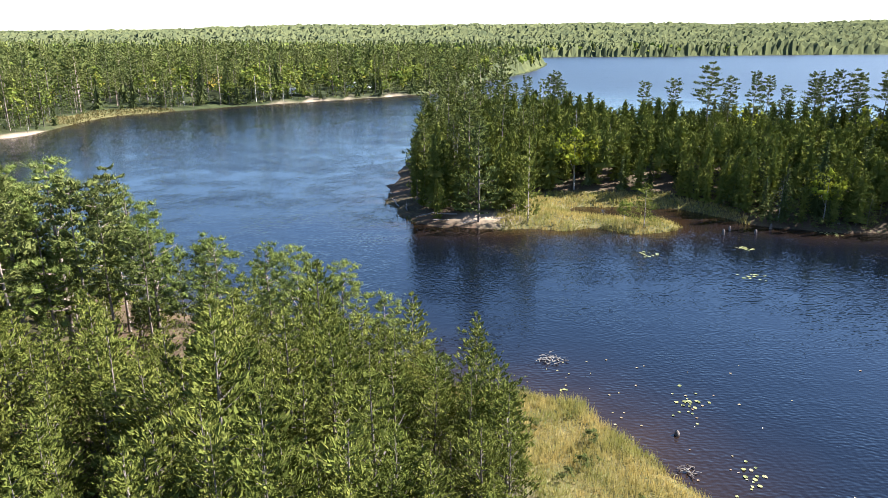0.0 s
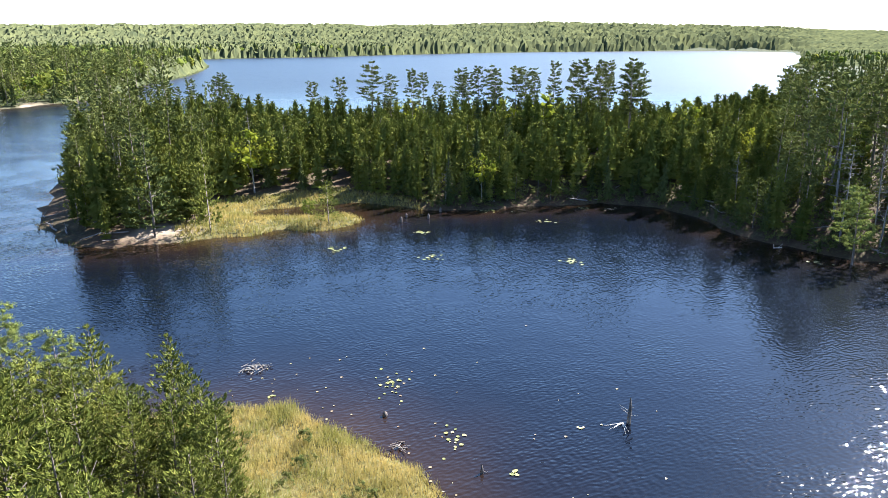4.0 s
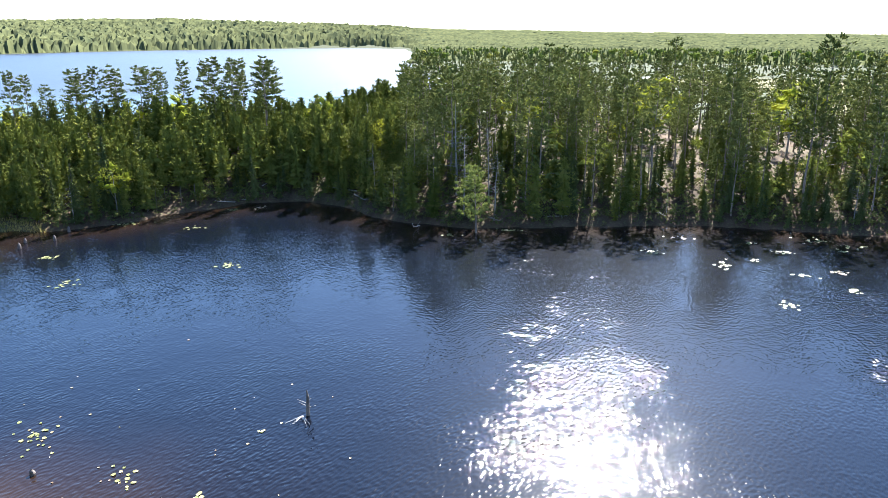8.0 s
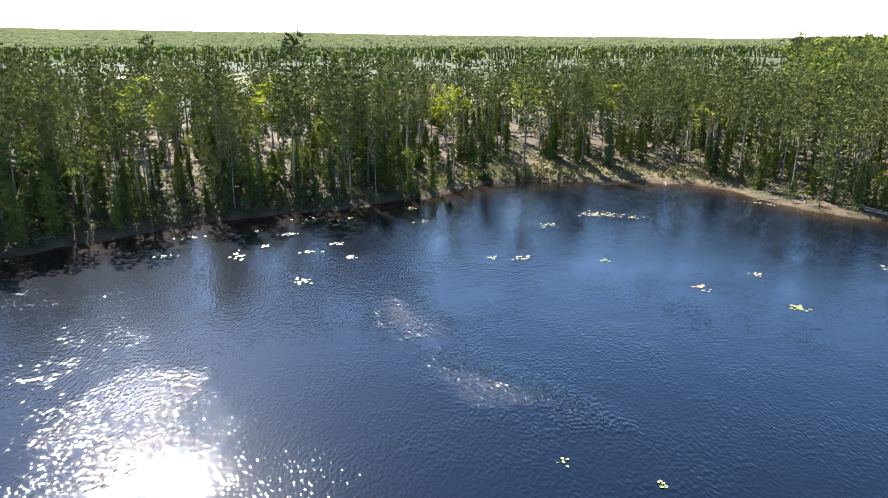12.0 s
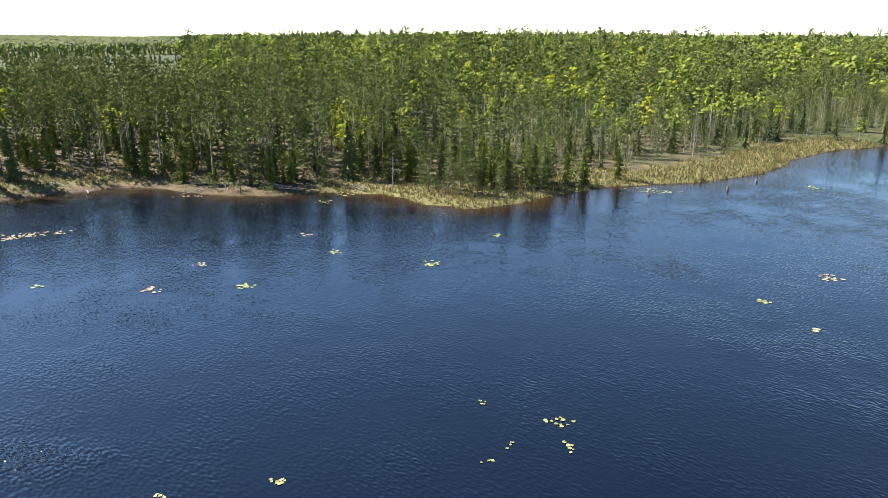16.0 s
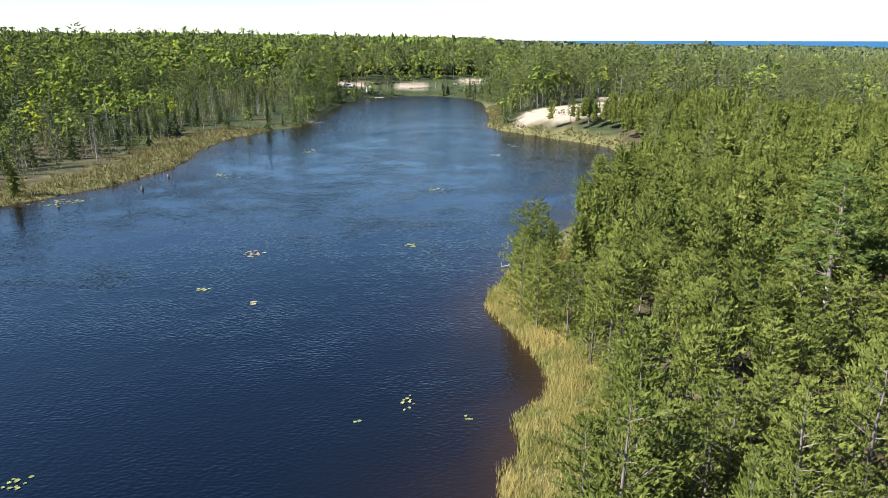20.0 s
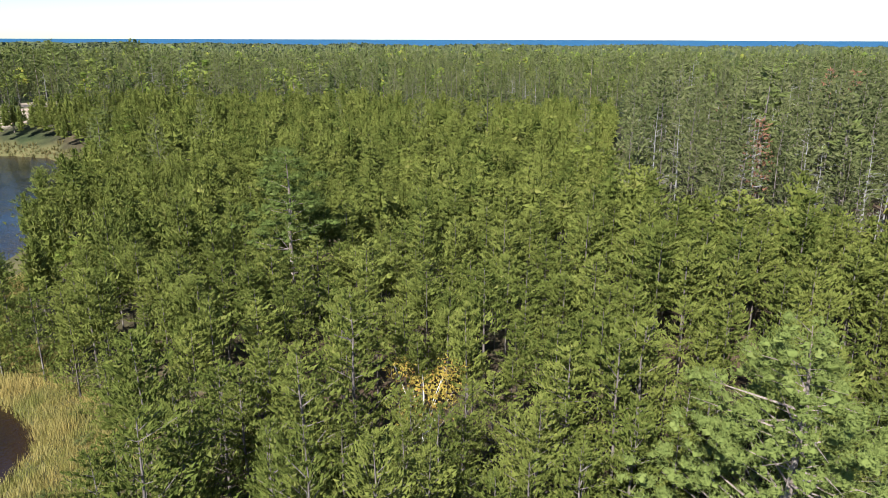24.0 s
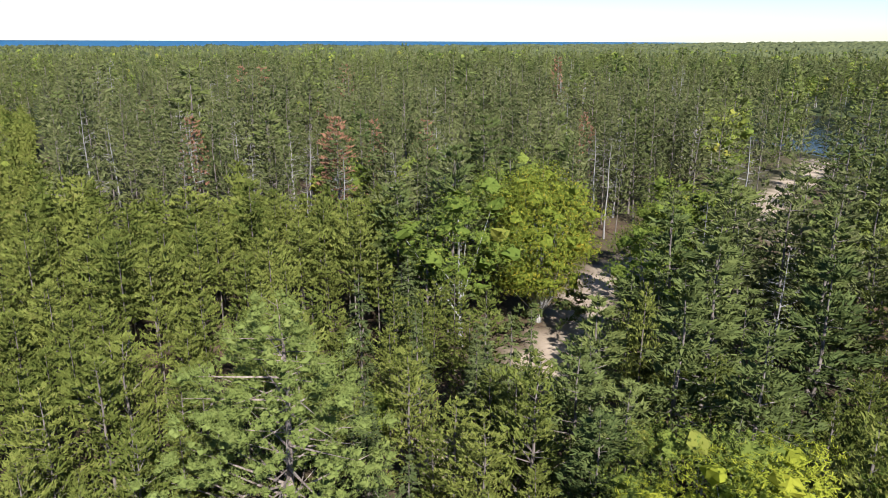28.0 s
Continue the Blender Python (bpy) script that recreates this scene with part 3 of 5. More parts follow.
def inner_mass(form, h, r, step, puffs, foot, br):
    """The dense twigs and needles inside a crown, below the outer sprays: knobs at the puffs, needle-clad branches, star-shaped tiers or a ragged dome."""
    if form in ("young", "pole", "spruce", "larch", "white", "jack", "pine") and step < 5:
        big = h / 8.5
        more = {"white": 1.35, "jack": 1.1, "pine": 1.3}.get(form, 1.0)
        spikes = tufts(form, br, r, int((1500, 900, 320, 150, 38)[step] * more), (0.60, 0.66, 0.84, 1.10, 1.9)[step] * big,
                       1.0 if form in ("jack", "pine") else (1.1, 1.15, 1.2, 1.25, 1.4)[step], {"pine": 0.35, "jack": 0.3}.get(form, 0.15))
        if step < 2 or form not in ("young", "pole", "spruce"):
            return spikes
        return gather([spikes, whorls(form, h, r, foot, (14, 11, 8)[step - 2], (8, 7, 5)[step - 2], (0.58, 0.70, 0.95)[step - 2])])
    if form in ("full", "open", "broad") and step < 5:
        flat = FORM[form]["flat"] if form in FORM else 0.8
        use = puffs if step < 1 else [puffs[i] for i in r.permutation(len(puffs))[:max(9, len(puffs) // (1, 1, 2, 2, 3)[step])]]
        grow_ = (0.50, 0.58, 0.66, 0.66, 0.85)[step] * (1.0 if form != "broad" else (0.85, 0.9, 1.0, 1.05, 1.1)[step])
        grow_ *= 0.85 if form in ("open", "full") else 1.0
        v, f = (BALL_V, BALL_F) if form in ("open", "full") or step < 3 else (OCT_V, OCT_F)
        out = []
        for c_, rad in use:
            a = r.uniform(0, 6.28)
            w = np.stack([v[:, 0] * math.cos(a) - v[:, 1] * math.sin(a), v[:, 0] * math.sin(a) + v[:, 1] * math.cos(a), v[:, 2]], 1)
            w = w @ np.array([[1, 0, r.normal(0, 0.25)], [0, 1, r.normal(0, 0.25)], [0, 0, 1.0]])
            out.append((c_ + w * np.array([1, 1, flat]) * rad * grow_ * r.uniform(0.4, 1.5, (len(v), 1)), f))
        return gather(out)
    if form == "broad":
        n, rings = (8, 4) if step < 6 else (6, 3)
        co = []
        for k in range(rings):
            u = k / rings
            a = np.arange(n) * 2 * np.pi / n + k * 0.5 + r.uniform(-0.3, 0.3, n)
            q = 0.33 * h * math.sin(math.pi * (0.2 + 0.62 * u)) * r.uniform(0.5, 1.25, n)
            co.append(np.stack([np.cos(a) * q, np.sin(a) * q, h * (0.3 + 0.6 * u) + r.normal(0, 0.05 * h, n)], 1))
        co = np.concatenate(co + [np.array([[0, 0, h * 0.95]])])
        i = np.arange(n)
        j = (i + 1) % n
        tr = [np.concatenate([np.stack([i, j, n + j], 1), np.stack([i, n + j, n + i], 1)]) + k * n for k in range(rings - 1)]
        tr.append(np.stack([i + (rings - 1) * n, j + (rings - 1) * n, 0 * i + rings * n], 1))
        return co, np.concatenate(tr)
    f_ = FORM[form]
    tiers, n = (26, 20, 11, 9, 7, 4, 2)[step], (8, 7, 6, 5, 5, 4, 3)[step]
    full_ = (0.50, 0.56, 0.74, 0.95, 1.0, 1.05, 1.05)[step]
    lo = max(f_["base"], foot)
    if form == "white":
        tiers = max(2, int(tiers * 0.9))
    out = []
    for k in range(tiers):
        u = k / tiers
        z = h * (lo + (1 - lo) * u)
        uu = max(0.0, (z / h - f_["base"]) / (1 - f_["base"]))
        rad = max(0.05 * h / tiers, full_ * f_["reach"] * h * min(1.0, f_["low"] + (1 - f_["low"]) * uu / 0.3) * (1 - uu) ** f_["top"])
        a = np.arange(2 * n) * np.pi / n + k * 1.3 + r.uniform(-0.2, 0.2, 2 * n)
        q = rad * np.where(np.arange(2 * n) % 2 == 0, 1.0, (0.22, 0.28, 0.40, 0.42, 0.45, 0.5, 0.5)[step]) * r.uniform(*((0.7, 1.25) if form != "white" else (0.2, 1.5)), 2 * n)
        rise = (f_["rise"] * (0.7 if step < 2 else 0.35) - 0.1) * q + r.normal(0, 0.12, 2 * n) * rad
        top = z + (1 - lo) * h / tiers * (0.9 if step < 2 else 1.5)
        ring = np.stack([np.cos(a) * q, np.sin(a) * q, z + rise], 1)
        co = np.concatenate([ring, [[r.normal(0, 0.04), r.normal(0, 0.04), min(top, h * 0.985)]]])
        i = np.arange(2 * n)
        out.append((co, np.stack([i, (i + 1) % (2 * n), 0 * i + 2 * n], 1)))
    return gather(out)


def broad_sites(h, r, base=0.28, reach=0.34, lobes=26):
    br, site, way, nrm, puffs = [], [], [], [], []
    c0 = np.array([0, 0, h * (base + (1 - base) * 0.5)])
    for i in range(lobes):
        v = r.normal(0, 1, 3)
        v /= np.linalg.norm(v)
        q = r.uniform(0.5, 0.86)
        p = c0 + v * np.array([reach * h, reach * h, (1 - base) * 0.5 * h]) * q
        if p[2] < base * h * 0.8:
            continue
        br.append((np.array([0, 0, h * base * r.uniform(0.6, 1.2)]), p, np.linalg.norm(p - c0)))
        n = 190
        o = r.normal(0, 1, (n, 3))
        o /= np.linalg.norm(o, axis=1)[:, None]
        site.append(p + o * np.array([1, 1, 0.75]) * h * 0.115 * r.uniform(0.55, 1.1, (n, 1)))
        way.append(o + v * 0.5 + [0, 0, 0.4])
        nrm.append(o * 0.8 + v * 0.6 + [0, 0, 0.2])
        puffs.append((p, h * 0.115 * 0.78))
    return br, np.concatenate(site), np.concatenate(way), np.concatenate(nrm), puffs, np.ones(sum(map(len, site)))


def sprays(site, way, nrm, size, blades, length, width, r, leaf=False):
    """Needle or leaf blades, one triangle each."""
    n = len(site)
    p = np.repeat(site, blades, 0)
    w = np.repeat(way / np.linalg.norm(way, axis=1)[:, None], blades, 0)
    out = np.repeat(nrm / (np.linalg.norm(nrm, axis=1)[:, None] + 1e-9), blades, 0) + r.normal(0, 0.22 if leaf else 0.30, p.shape)
    out /= np.linalg.norm(out, axis=1)[:, None]
    k = np.repeat(size, blades)[:, None]
    d = w + r.normal(0, 0.5 if not leaf else 1.2, p.shape)
    d = d - out * (d * out).sum(1)[:, None]
    d /= np.linalg.norm(d, axis=1)[:, None] + 1e-9
    s = np.cross(d, out)
    s /= np.linalg.norm(s, axis=1)[:, None] + 1e-9
    d = d + out * r.uniform(*((0.1, 0.7) if leaf else (0.2, 0.95)), (len(p), 1))
    d /= np.linalg.norm(d, axis=1)[:, None]
    ln = length * k * r.uniform(0.6, 1.2, (len(p), 1))
    off = r.normal(0, (0.15 if leaf else 0.09) * length, p.shape) * k
    width = width * k
    back = 0.25 if not leaf else 0.4
    co = np.stack([p + off - d * ln * back - s * width * 0.5, p + off - d * ln * back + s * width * 0.5, p + off + d * ln * (1 - back)], 1).reshape(-1, 3)
    return co, np.arange(len(co)).reshape(-1, 3)


def pole(pts, radii, n):
    """One bent, tapered stem as a single skin."""
    a = np.arange(n) * 2 * np.pi / n
    ring = np.stack([np.cos(a), np.sin(a), 0 * a], 1)
    co = np.concatenate([np.asarray(p) + ring * q for p, q in zip(pts, radii)])
    i = np.arange(n)
    j = (i + 1) % n
    tr = [np.concatenate([np.stack([i, j, n + j], 1), np.stack([i, n + j, n + i], 1)]) + k * n for k in range(len(pts) - 1)]
    return co, np.concatenate(tr)


def stem(h, rad, r, sides, bend=0.02, top=0.97):
    if sides < 4:
        return pole([(0, 0, -0.6), (r.normal(0, 0.1), 0, h * top)], [rad, rad * 0.15], 3)
    pts = [np.array([0, 0, -0.6])]
    for k in range(1, 5):
        pts.append(np.array([r.normal(0, bend * h * 0.3), r.normal(0, bend * h * 0.3), h * top * k / 4]))
    pts[1][:2] *= 0.4
    return pole(pts, [rad * 1.15, rad * 0.85, rad * 0.62, rad * 0.36, rad * 0.06], sides)


# detail steps: most sites, blades a site, blade length, blade width, trunk sides, limbs
STEP = [
    dict(cap=360, blades=5, ln=0.24, wd=0.036, sides=7, limbs=0.5),
    dict(cap=240, blades=4, ln=0.27, wd=0.052, sides=5, limbs=0.25),
    dict(cap=60, blades=4, ln=0.36, wd=0.085, sides=4, limbs=0.1),
    dict(cap=20, blades=3, ln=0.55, wd=0.15, sides=3, limbs=0.0),
    dict(cap=9, blades=3, ln=0.95, wd=0.32, sides=3, limbs=0.0),
    dict(cap=3, blades=2, ln=1.5, wd=0.8, sides=3, limbs=0.0),
    dict(cap=1, blades=1, ln=2.0, wd=1.0, sides=3, limbs=0.0),
]
EDGES = [36, 66, 112, 250, 460, 780]
BIG = {"pine": 0.72, "white": 0.85, "broad": 0.85, "yellow": 0.8, "jack": 0.95}     # tall crowns keep more detail farther out
# species: form, model height, trunk radius, bark, leaf, extra share of sites, blade length factor
KIND = {
    "young": ("young", 7.0, 0.08, "dark", "young", 1.1, 0.9),
    "pole": ("pole", 7.0, 0.08, "dark", "young", 0.85, 0.9),
    "pine": ("pine", 18.0, 0.17, "pine", "pine", 3.0, 0.95),
    "full": ("full", 14.0, 0.17, "pine", "long", 12.0, 1.0),
    "open": ("open", 15.0, 0.22, "pine", "long", 30.0, 1.0),
    "jack": ("jack", 15.0, 0.11, "dark", "jack", 2.5, 0.95),
    "spruce": ("spruce", 10.0, 0.11, "dark", "spruce", 1.6, 1.0),
    "larch": ("larch", 10.0, 0.09, "grey", "larch", 1.1, 1.0),
    "white": ("white", 14.0, 0.17, "dark", "white", 2.6, 0.9),
    "broad": ("broad", 12.0, 0.16, "grey", "broad", 8.0, 1.0),
    "oak": ("broad", 13.0, 0.24, "grey", "oak", 40.0, 1.0),
    "yellow": ("broad", 12.0, 0.14, "grey", "yellow", 8.0, 1.0),
    "orange": ("broad", 7.0, 0.10, "pale", "orange", 2.4, 0.75),
    "rust": ("jack", 15.0, 0.12, "dead", "rust", 3.0, 1.0),
    "shrub": ("broad", 1.6, 0.03, "dark", "shrub", 0.4, 0.8),
    "snag": ("jack", 13.0, 0.13, "dead", "twig", 0.55, 1.3),
}
MODELS = {}


def models(kind, step):
    """A few grown shapes of a kind at a level of detail: wood and leaf arrays."""
    if (kind, step) in MODELS:
        return MODELS[kind, step]
    form, h, rad, bark, leaf, share, lf = KIND[kind]
    st = STEP[step]
    out = []
    for v in range(4):
        r = np.random.default_rng(sum(map(ord, kind)) * 10 + v)
        if form == "broad":
            br, site, way, nrm, puffs, size = broad_sites(h, r, base=0.28 if h > 3 and kind != "oak" else 0.04, reach=0.37 if h > 3 else 0.6, lobes=60 if kind == "oak" else 28 if h > 3 else 12)
        else:
            br, site, way, nrm, puffs, size = crown_sites(form, h, r, 0.38 if kind == "pole" and step > 0 else None)
        r = np.random.default_rng(99 + v)
        wood = stem(h * (0.8 if form == "broad" else 1.0), rad, r, st["sides"] if kind not in ("young", "pole") or step == 0 else 3) if h > 3 else None
        limbs = []
        share_l = max(st["limbs"], 0.5) if kind in ("snag", "orange") and step < 4 else (0.0 if kind in ("young", "pole") and step > 0 else st["limbs"])
        for s, e, ln in br:
            if r.random() < share_l and h > 3:
                limbs.append(tube(s, e, max(0.012, 0.018 * ln), 0.006, 3))
        limbs = gather(limbs) if limbs else None
        lv = None
        if leaf:
            sh = share if step < 3 else min(share, 1.7)
            n = min(len(site), int(st["cap"] * sh))
            up = 0.3 + site[:, 2] / h
            up[-12:] *= 3.0
            pick = np.argsort(-np.log(r.random(len(site))) / up)[:max(n, 1)]
            grow_ = (max(1, st["cap"]) * sh / max(n, 1)) ** 0.3 * (share / sh) ** 0.4
            foot = 0.38 if kind == "pole" and step > 0 else 0.0
            mass = inner_mass(form, h, r, step, puffs, foot, br)
            lv = sprays(site[pick], way[pick], nrm[pick], size[pick], st["blades"], st["ln"] * lf * grow_, st["wd"] * lf * (1.5 if form == "broad" else 0.22 if kind == "snag" else 1.0) * grow_, r, leaf=form == "broad")
            lv = gather([lv, mass]) if kind not in ("orange", "snag") else lv
        out.append((wood, lv, limbs))
    MODELS[kind, step] = out
    return out


NAMES = {
    "young": ("young_pine", "slender young pine with bright green needles", "tree"),
    "pole": ("young_pine", "slender young pine in a close stand", "tree"),
    "pine": ("red_pine", "tall red pine with a bare trunk and high crown", "tree"),
    "full": ("red_pine", "red pine with a full tufted crown", "tree"),
    "open": ("red_pine", "broad open-grown red pine with dense long needles", "tree"),
    "jack": ("jack_pine", "thin grown jack pine with sparse olive needles", "tree"),
    "spruce": ("spruce", "dark green spruce with drooping branches", "tree"),
    "larch": ("tamarack", "slim tamarack with yellowish soft needles", "tree"),
    "white": ("white_pine", "dark green white pine with layered branches", "tree"),
    "broad": ("maple", "leafy maple with green to yellow-green crown", "tree"),
    "oak": ("oak", "large oak with green and yellowing leaves", "tree"),
    "yellow": ("birch", "birch with bright yellow-green autumn leaves", "tree"),
    "orange": ("maple", "small maple with orange leaves and bare pale limbs", "tree"),
    "rust": ("jack_pine", "dead jack pine with rust-brown needles", "tree"),
    "shrub": ("shrub", "low green shrub with some reddish leaves", "shrub"),
    "snag": ("dead_tree", "bare grey dead conifer with fine dry twigs", "dead tree"),
}
PROTO = {}


def proto(kind, step, v):
    key = (kind, step, v)
    if key not in PROTO:
        wood, lv, limbs = models(kind, step)[v]
        n = NAMES[kind][0]
        bark = BARK[KIND[kind][3]]
        PROTO[key] = (mesh_np(n + "_trunk", *wood, [bark], smooth_it=True) if wood else None,
                      mesh_np(n + "_crown", lv[0], lv[1], [LEAF_ONE[KIND[kind][4]]]) if lv else None,
                      mesh_np(n + "_branching", *limbs, [bark]) if limbs else None)
    return PROTO[key]


def tree_thing(kind, step, x, y, z, height, turn, v, wide=1.0, lean=(0, 0), label="", group=""):
    """One tree as a thing of its own: an empty at its foot with trunk and crown."""
    name, lab, cat = NAMES[kind]
    top = new(name)
    top.empty_display_size = 0.2
    s = height / KIND[kind][1]
    top.matrix_basis = pose(x, y, z, lean[0], lean[1], turn) @ Matrix.Diagonal((s * wide, s * wide, s, 1))
    tagged(top, label or lab, cat, group)
    wood, lv, limbs = proto(kind, step, v)
    if wood:
        part("trunk", wood, top)
    if lv:
        if kind == "snag":
            tagged(part("twig_crown", lv, top), kind="stuff")
        else:
            part("crown", lv, top)
    if limbs:
        tagged(part("branching", limbs, top), kind="stuff")
    return top


def wood_stuff(kind, step, x, y, z, height, seed, label):
    """Many trees too far or too many to count, as one mesh of leaves with its trunks."""
    if len(x) == 0:
        return
    r = np.random.default_rng(seed)
    ms = models(kind, step)
    pick = r.integers(0, len(ms), len(x))
    turn = r.uniform(0, 6.283, len(x))
    sz = height / KIND[kind][1]
    sx = sz * r.uniform(0.85, 1.25, len(x))
    tint = r.random(len(x))
    got = {w: ([], [], []) for w in (0, 1, 2)}
    off = [0, 0, 0]
    for k in range(len(ms)):
        sel = np.where(pick == k)[0]
        if len(sel) == 0:
            continue
        ca, sa = np.cos(turn[sel]), np.sin(turn[sel])
        for w in (0, 1, 2):
            if ms[k][w] is None or (w == 0 and ((step > 3 and not (step == 4 and kind == "pine")) or (step == 3 and kind in ("young", "pole", "spruce", "shrub")))):
                continue
            co, tr = ms[k][w][:2]
            X = (co[None, :, 0] * ca[:, None] - co[None, :, 1] * sa[:, None]) * sx[sel, None] + x[sel, None]
            Y = (co[None, :, 0] * sa[:, None] + co[None, :, 1] * ca[:, None]) * sx[sel, None] + y[sel, None]
            Z = co[None, :, 2] * sz[sel, None] + z[sel, None]
            got[w][0].append(np.stack([X, Y, Z], -1).reshape(-1, 3))
            got[w][1].append((tr[None] + (np.arange(len(sel)) * len(co))[:, None, None] + off[w]).reshape(-1, 3))
            if w == 1:
                got[w][2].append(np.repeat(tint[sel], len(co)))
            off[w] += len(sel) * len(co)
    name = NAMES[kind][0] + "_wood"
    top = None
    if got[1][0]:
        top = new(name, mesh_np(name, np.concatenate(got[1][0]), np.concatenate(got[1][1]), [LEAF_MANY[KIND[kind][4]]], {"tint": np.concatenate(got[1][2])}))
        tagged(top, label, "woodland", kind="stuff")
    for w, nm in ((0, "trunks"), (2, "branching")):
        if got[w][0]:
            me = mesh_np(nm, np.concatenate(got[w][0]), np.concatenate(got[w][1]), [BARK[KIND[kind][3]]], smooth_it=w == 0)
            if top:
                tagged(part(nm, me, top), kind="stuff")
            else:
                top = tagged(new(name, me), label, "woodland", kind="stuff")


def scatter(x0, x1, y0, y1, s, seed):
    r = np.random.default_rng(seed)
    X, Y = np.meshgrid(np.arange(x0, x1, s), np.arange(y0, y1, s))
    X = X + r.uniform(-0.48, 0.48, X.shape) * s
    Y = Y + r.uniform(-0.48, 0.48, Y.shape) * s
    return X.ravel(), Y.ravel(), r


CLEAR = []      # spots kept free for the trees that are set one by one: x, y, radius


def free_of(x, y):
    ok = np.ones(len(x), bool)
    for cx, cy, cr in CLEAR:
        ok &= (x - cx) ** 2 + (y - cy) ** 2 > cr * cr
    return ok & (off_line(x, y, TRAIL) > 4.6) & (off_line(x, y, TRAIL_SIDE) > 3.2) & (off_line(x, y, BEACH_ROAD) > 5.0)


BUDGET = {"young": 180, "pole": 150, "pine": 280, "jack": 200, "spruce": 150, "larch": 120, "white": 120, "broad": 120, "yellow": 60, "rust": 40, "snag": 120, "shrub": 200}
CROP = {}


def sow(kind, x, y, d, hgt):
    """Put trees of a kind on the list, on the ground."""
    if len(x):
        CROP.setdefault(kind, []).append(np.stack([x, y, ground_z(x, y, d), hgt], 1))


def in_arc(az, a, b):
    return ((az - a) % 360) < ((b - a) % 360)


def one(kind, step, x, y, height, v=0, wide=1.0, lean=(0, 0), turn=0, label="", clear=1.5):
    z = float(ground_z(np.array([x]), np.array([y]))[0])
    CLEAR.append((x, y, clear))
    return tree_thing(kind, step, x, y, z, height, turn, v, wide, lean, label)


# trees that stand out
one("open", 0, -26.2, -6.5, 13.6, 0, 1.12, clear=4.4)
one("full", 0, -33.2, -49.3, 14.4, 1, 1.3, clear=3.4, label="tall red pine with a pale bare lower trunk")
one("orange", 0, -25.0, -25.2, 6.8, 1, 1.15, clear=2.2)
one("oak", 0, -54.9, 8.0, 14.0, 2, 0.98, clear=5.0, label="large oak with green and yellowing leaves beside the trail")
one("rust", 1, -78.2, -11.8, 14.6, 1, 1.1, clear=2)
one("snag", 1, -72.6, -8.6, 7.0, 2, 0.8, clear=1.5)
one("snag", 1, -83.4, -0.8, 13.0, 0, 1.1, clear=1.5)
one("snag", 1, -74.0, -14.5, 9.0, 1, 1.0, clear=1.5)
one("white", 1, 4.8, 95.0, 13.8, 0, 0.95, clear=2.0, label="red pine on the sandy point, branches low on one side")
one("young", 1, 11.6, 94.5, 12.5, 1, 0.9, clear=1.5)
one("young", 1, 26.9, 92.0, 6.2, 2, 1.5, clear=1.5, label="small bright conifer at the end of the grassy spit")
one("broad", 1, 24.6, 93.6, 3.6, 1, 0.9, clear=1.5, label="low leafy bush on the grassy spit")
one("pine", 1, 87.3, 102.8, 18.0, 3, 1.15, clear=2)
one("pine", 1, 89.5, 105.5, 17.0, 2, 1.0, clear=2)
one("pine", 1, 83.0, 106.0, 17.5, 1, 1.0, clear=2)
one("full", 1, 76.3, 49.6, 10.8, 2, 1.0, (2, -6), clear=3.0, label="leaning pine with pale green needles at the water")
one("white", 1, -48.1, -127.1, 12.5, 1, 1.0, clear=2.5, label="yellowish layered pine above the water")
one("snag", 1, 85.0, -83.0, 6.6, 3, 1.7, clear=2, label="bleached dead tree with a tangle of bare branches")
for i, (x, y, hh) in enumerate([(77.8, -84.1, 8.6), (75.5, -86.5, 8.2), (72.5, -86.0, 7.6), (71.0, -88.5, 6.0), (80.5, -86.5, 8.0), (68.5, -91.0, 5.6), (74.5, -90.5, 8.8)]):
    one("white", 1, x, y, hh, i % 4, 0.9, turn=70 * i, clear=1.6, label="bushy bright green conifer on the bog edge")
for i, (x, y, hh, w) in enumerate([(-27.4, 48.3, 15.6, 1.35), (-28.2, 44.3, 15.2, 1.3), (-31.5, 47.0, 14.6, 1.2), (-20.6, 47.7, 12.0, 1.2), (-16.1, 47.3, 10.8, 1.25),
                                   (-10.2, 46.9, 10.3, 1.25), (-7.5, 49.2, 9.2, 1.2), (-24.0, 52.0, 13.0, 1.2), (-13.2, 50.5, 9.8, 1.1), (-4.2, 47.4, 7.2, 1.2)]):
    one("full", 0, x, y, hh, i % 4, w * 0.9, turn=50 * i, clear=1.6, label="red pine with tufted crown near the shore")
for i, (x, y, hh, k) in enumerate([(-19.0, 10.6, 11.4, "yellow"), (-17.4, 13.6, 10.6, "broad"), (-23.4, 10.0, 10.0, "broad"), (-29, 14.5, 11, "white"), (-33, 12, 12, "white"),
                                   (-38, 15.5, 12.5, "white"), (-43, 17.5, 12.5, "white"), (-36, 21, 12, "white"), (-47, 14.8, 10.5, "broad"), (-26, 6.5, 8.5, "white"),
                                   (-31, 6.5, 9.5, "white"), (-36, 8.5, 10, "white"), (-42, 24, 13, "white"), (-52, 22, 12.5, "white"), (-58, 24, 13, "white"), (-49, 31, 13, "white")]):
    one(k, 0 if i < 12 else 1, x, y, hh, i % 4, 1.1, turn=77 * i, clear=2.4)
for x, y, hh, v in ((137.9, 24.0, 12.0, 0), (162.4, -29.1, 12.5, 1), (168.1, -48.5, 12.5, 2), (150, -10, 11.5, 3), (128, 45, 12, 0)):
    one("yellow", 2, x, y, hh + 1.5, v, 1.2, clear=5)
    CLEAR.extend((x * q, y * q, 3.6) for q in (0.95, 0.90, 0.85))
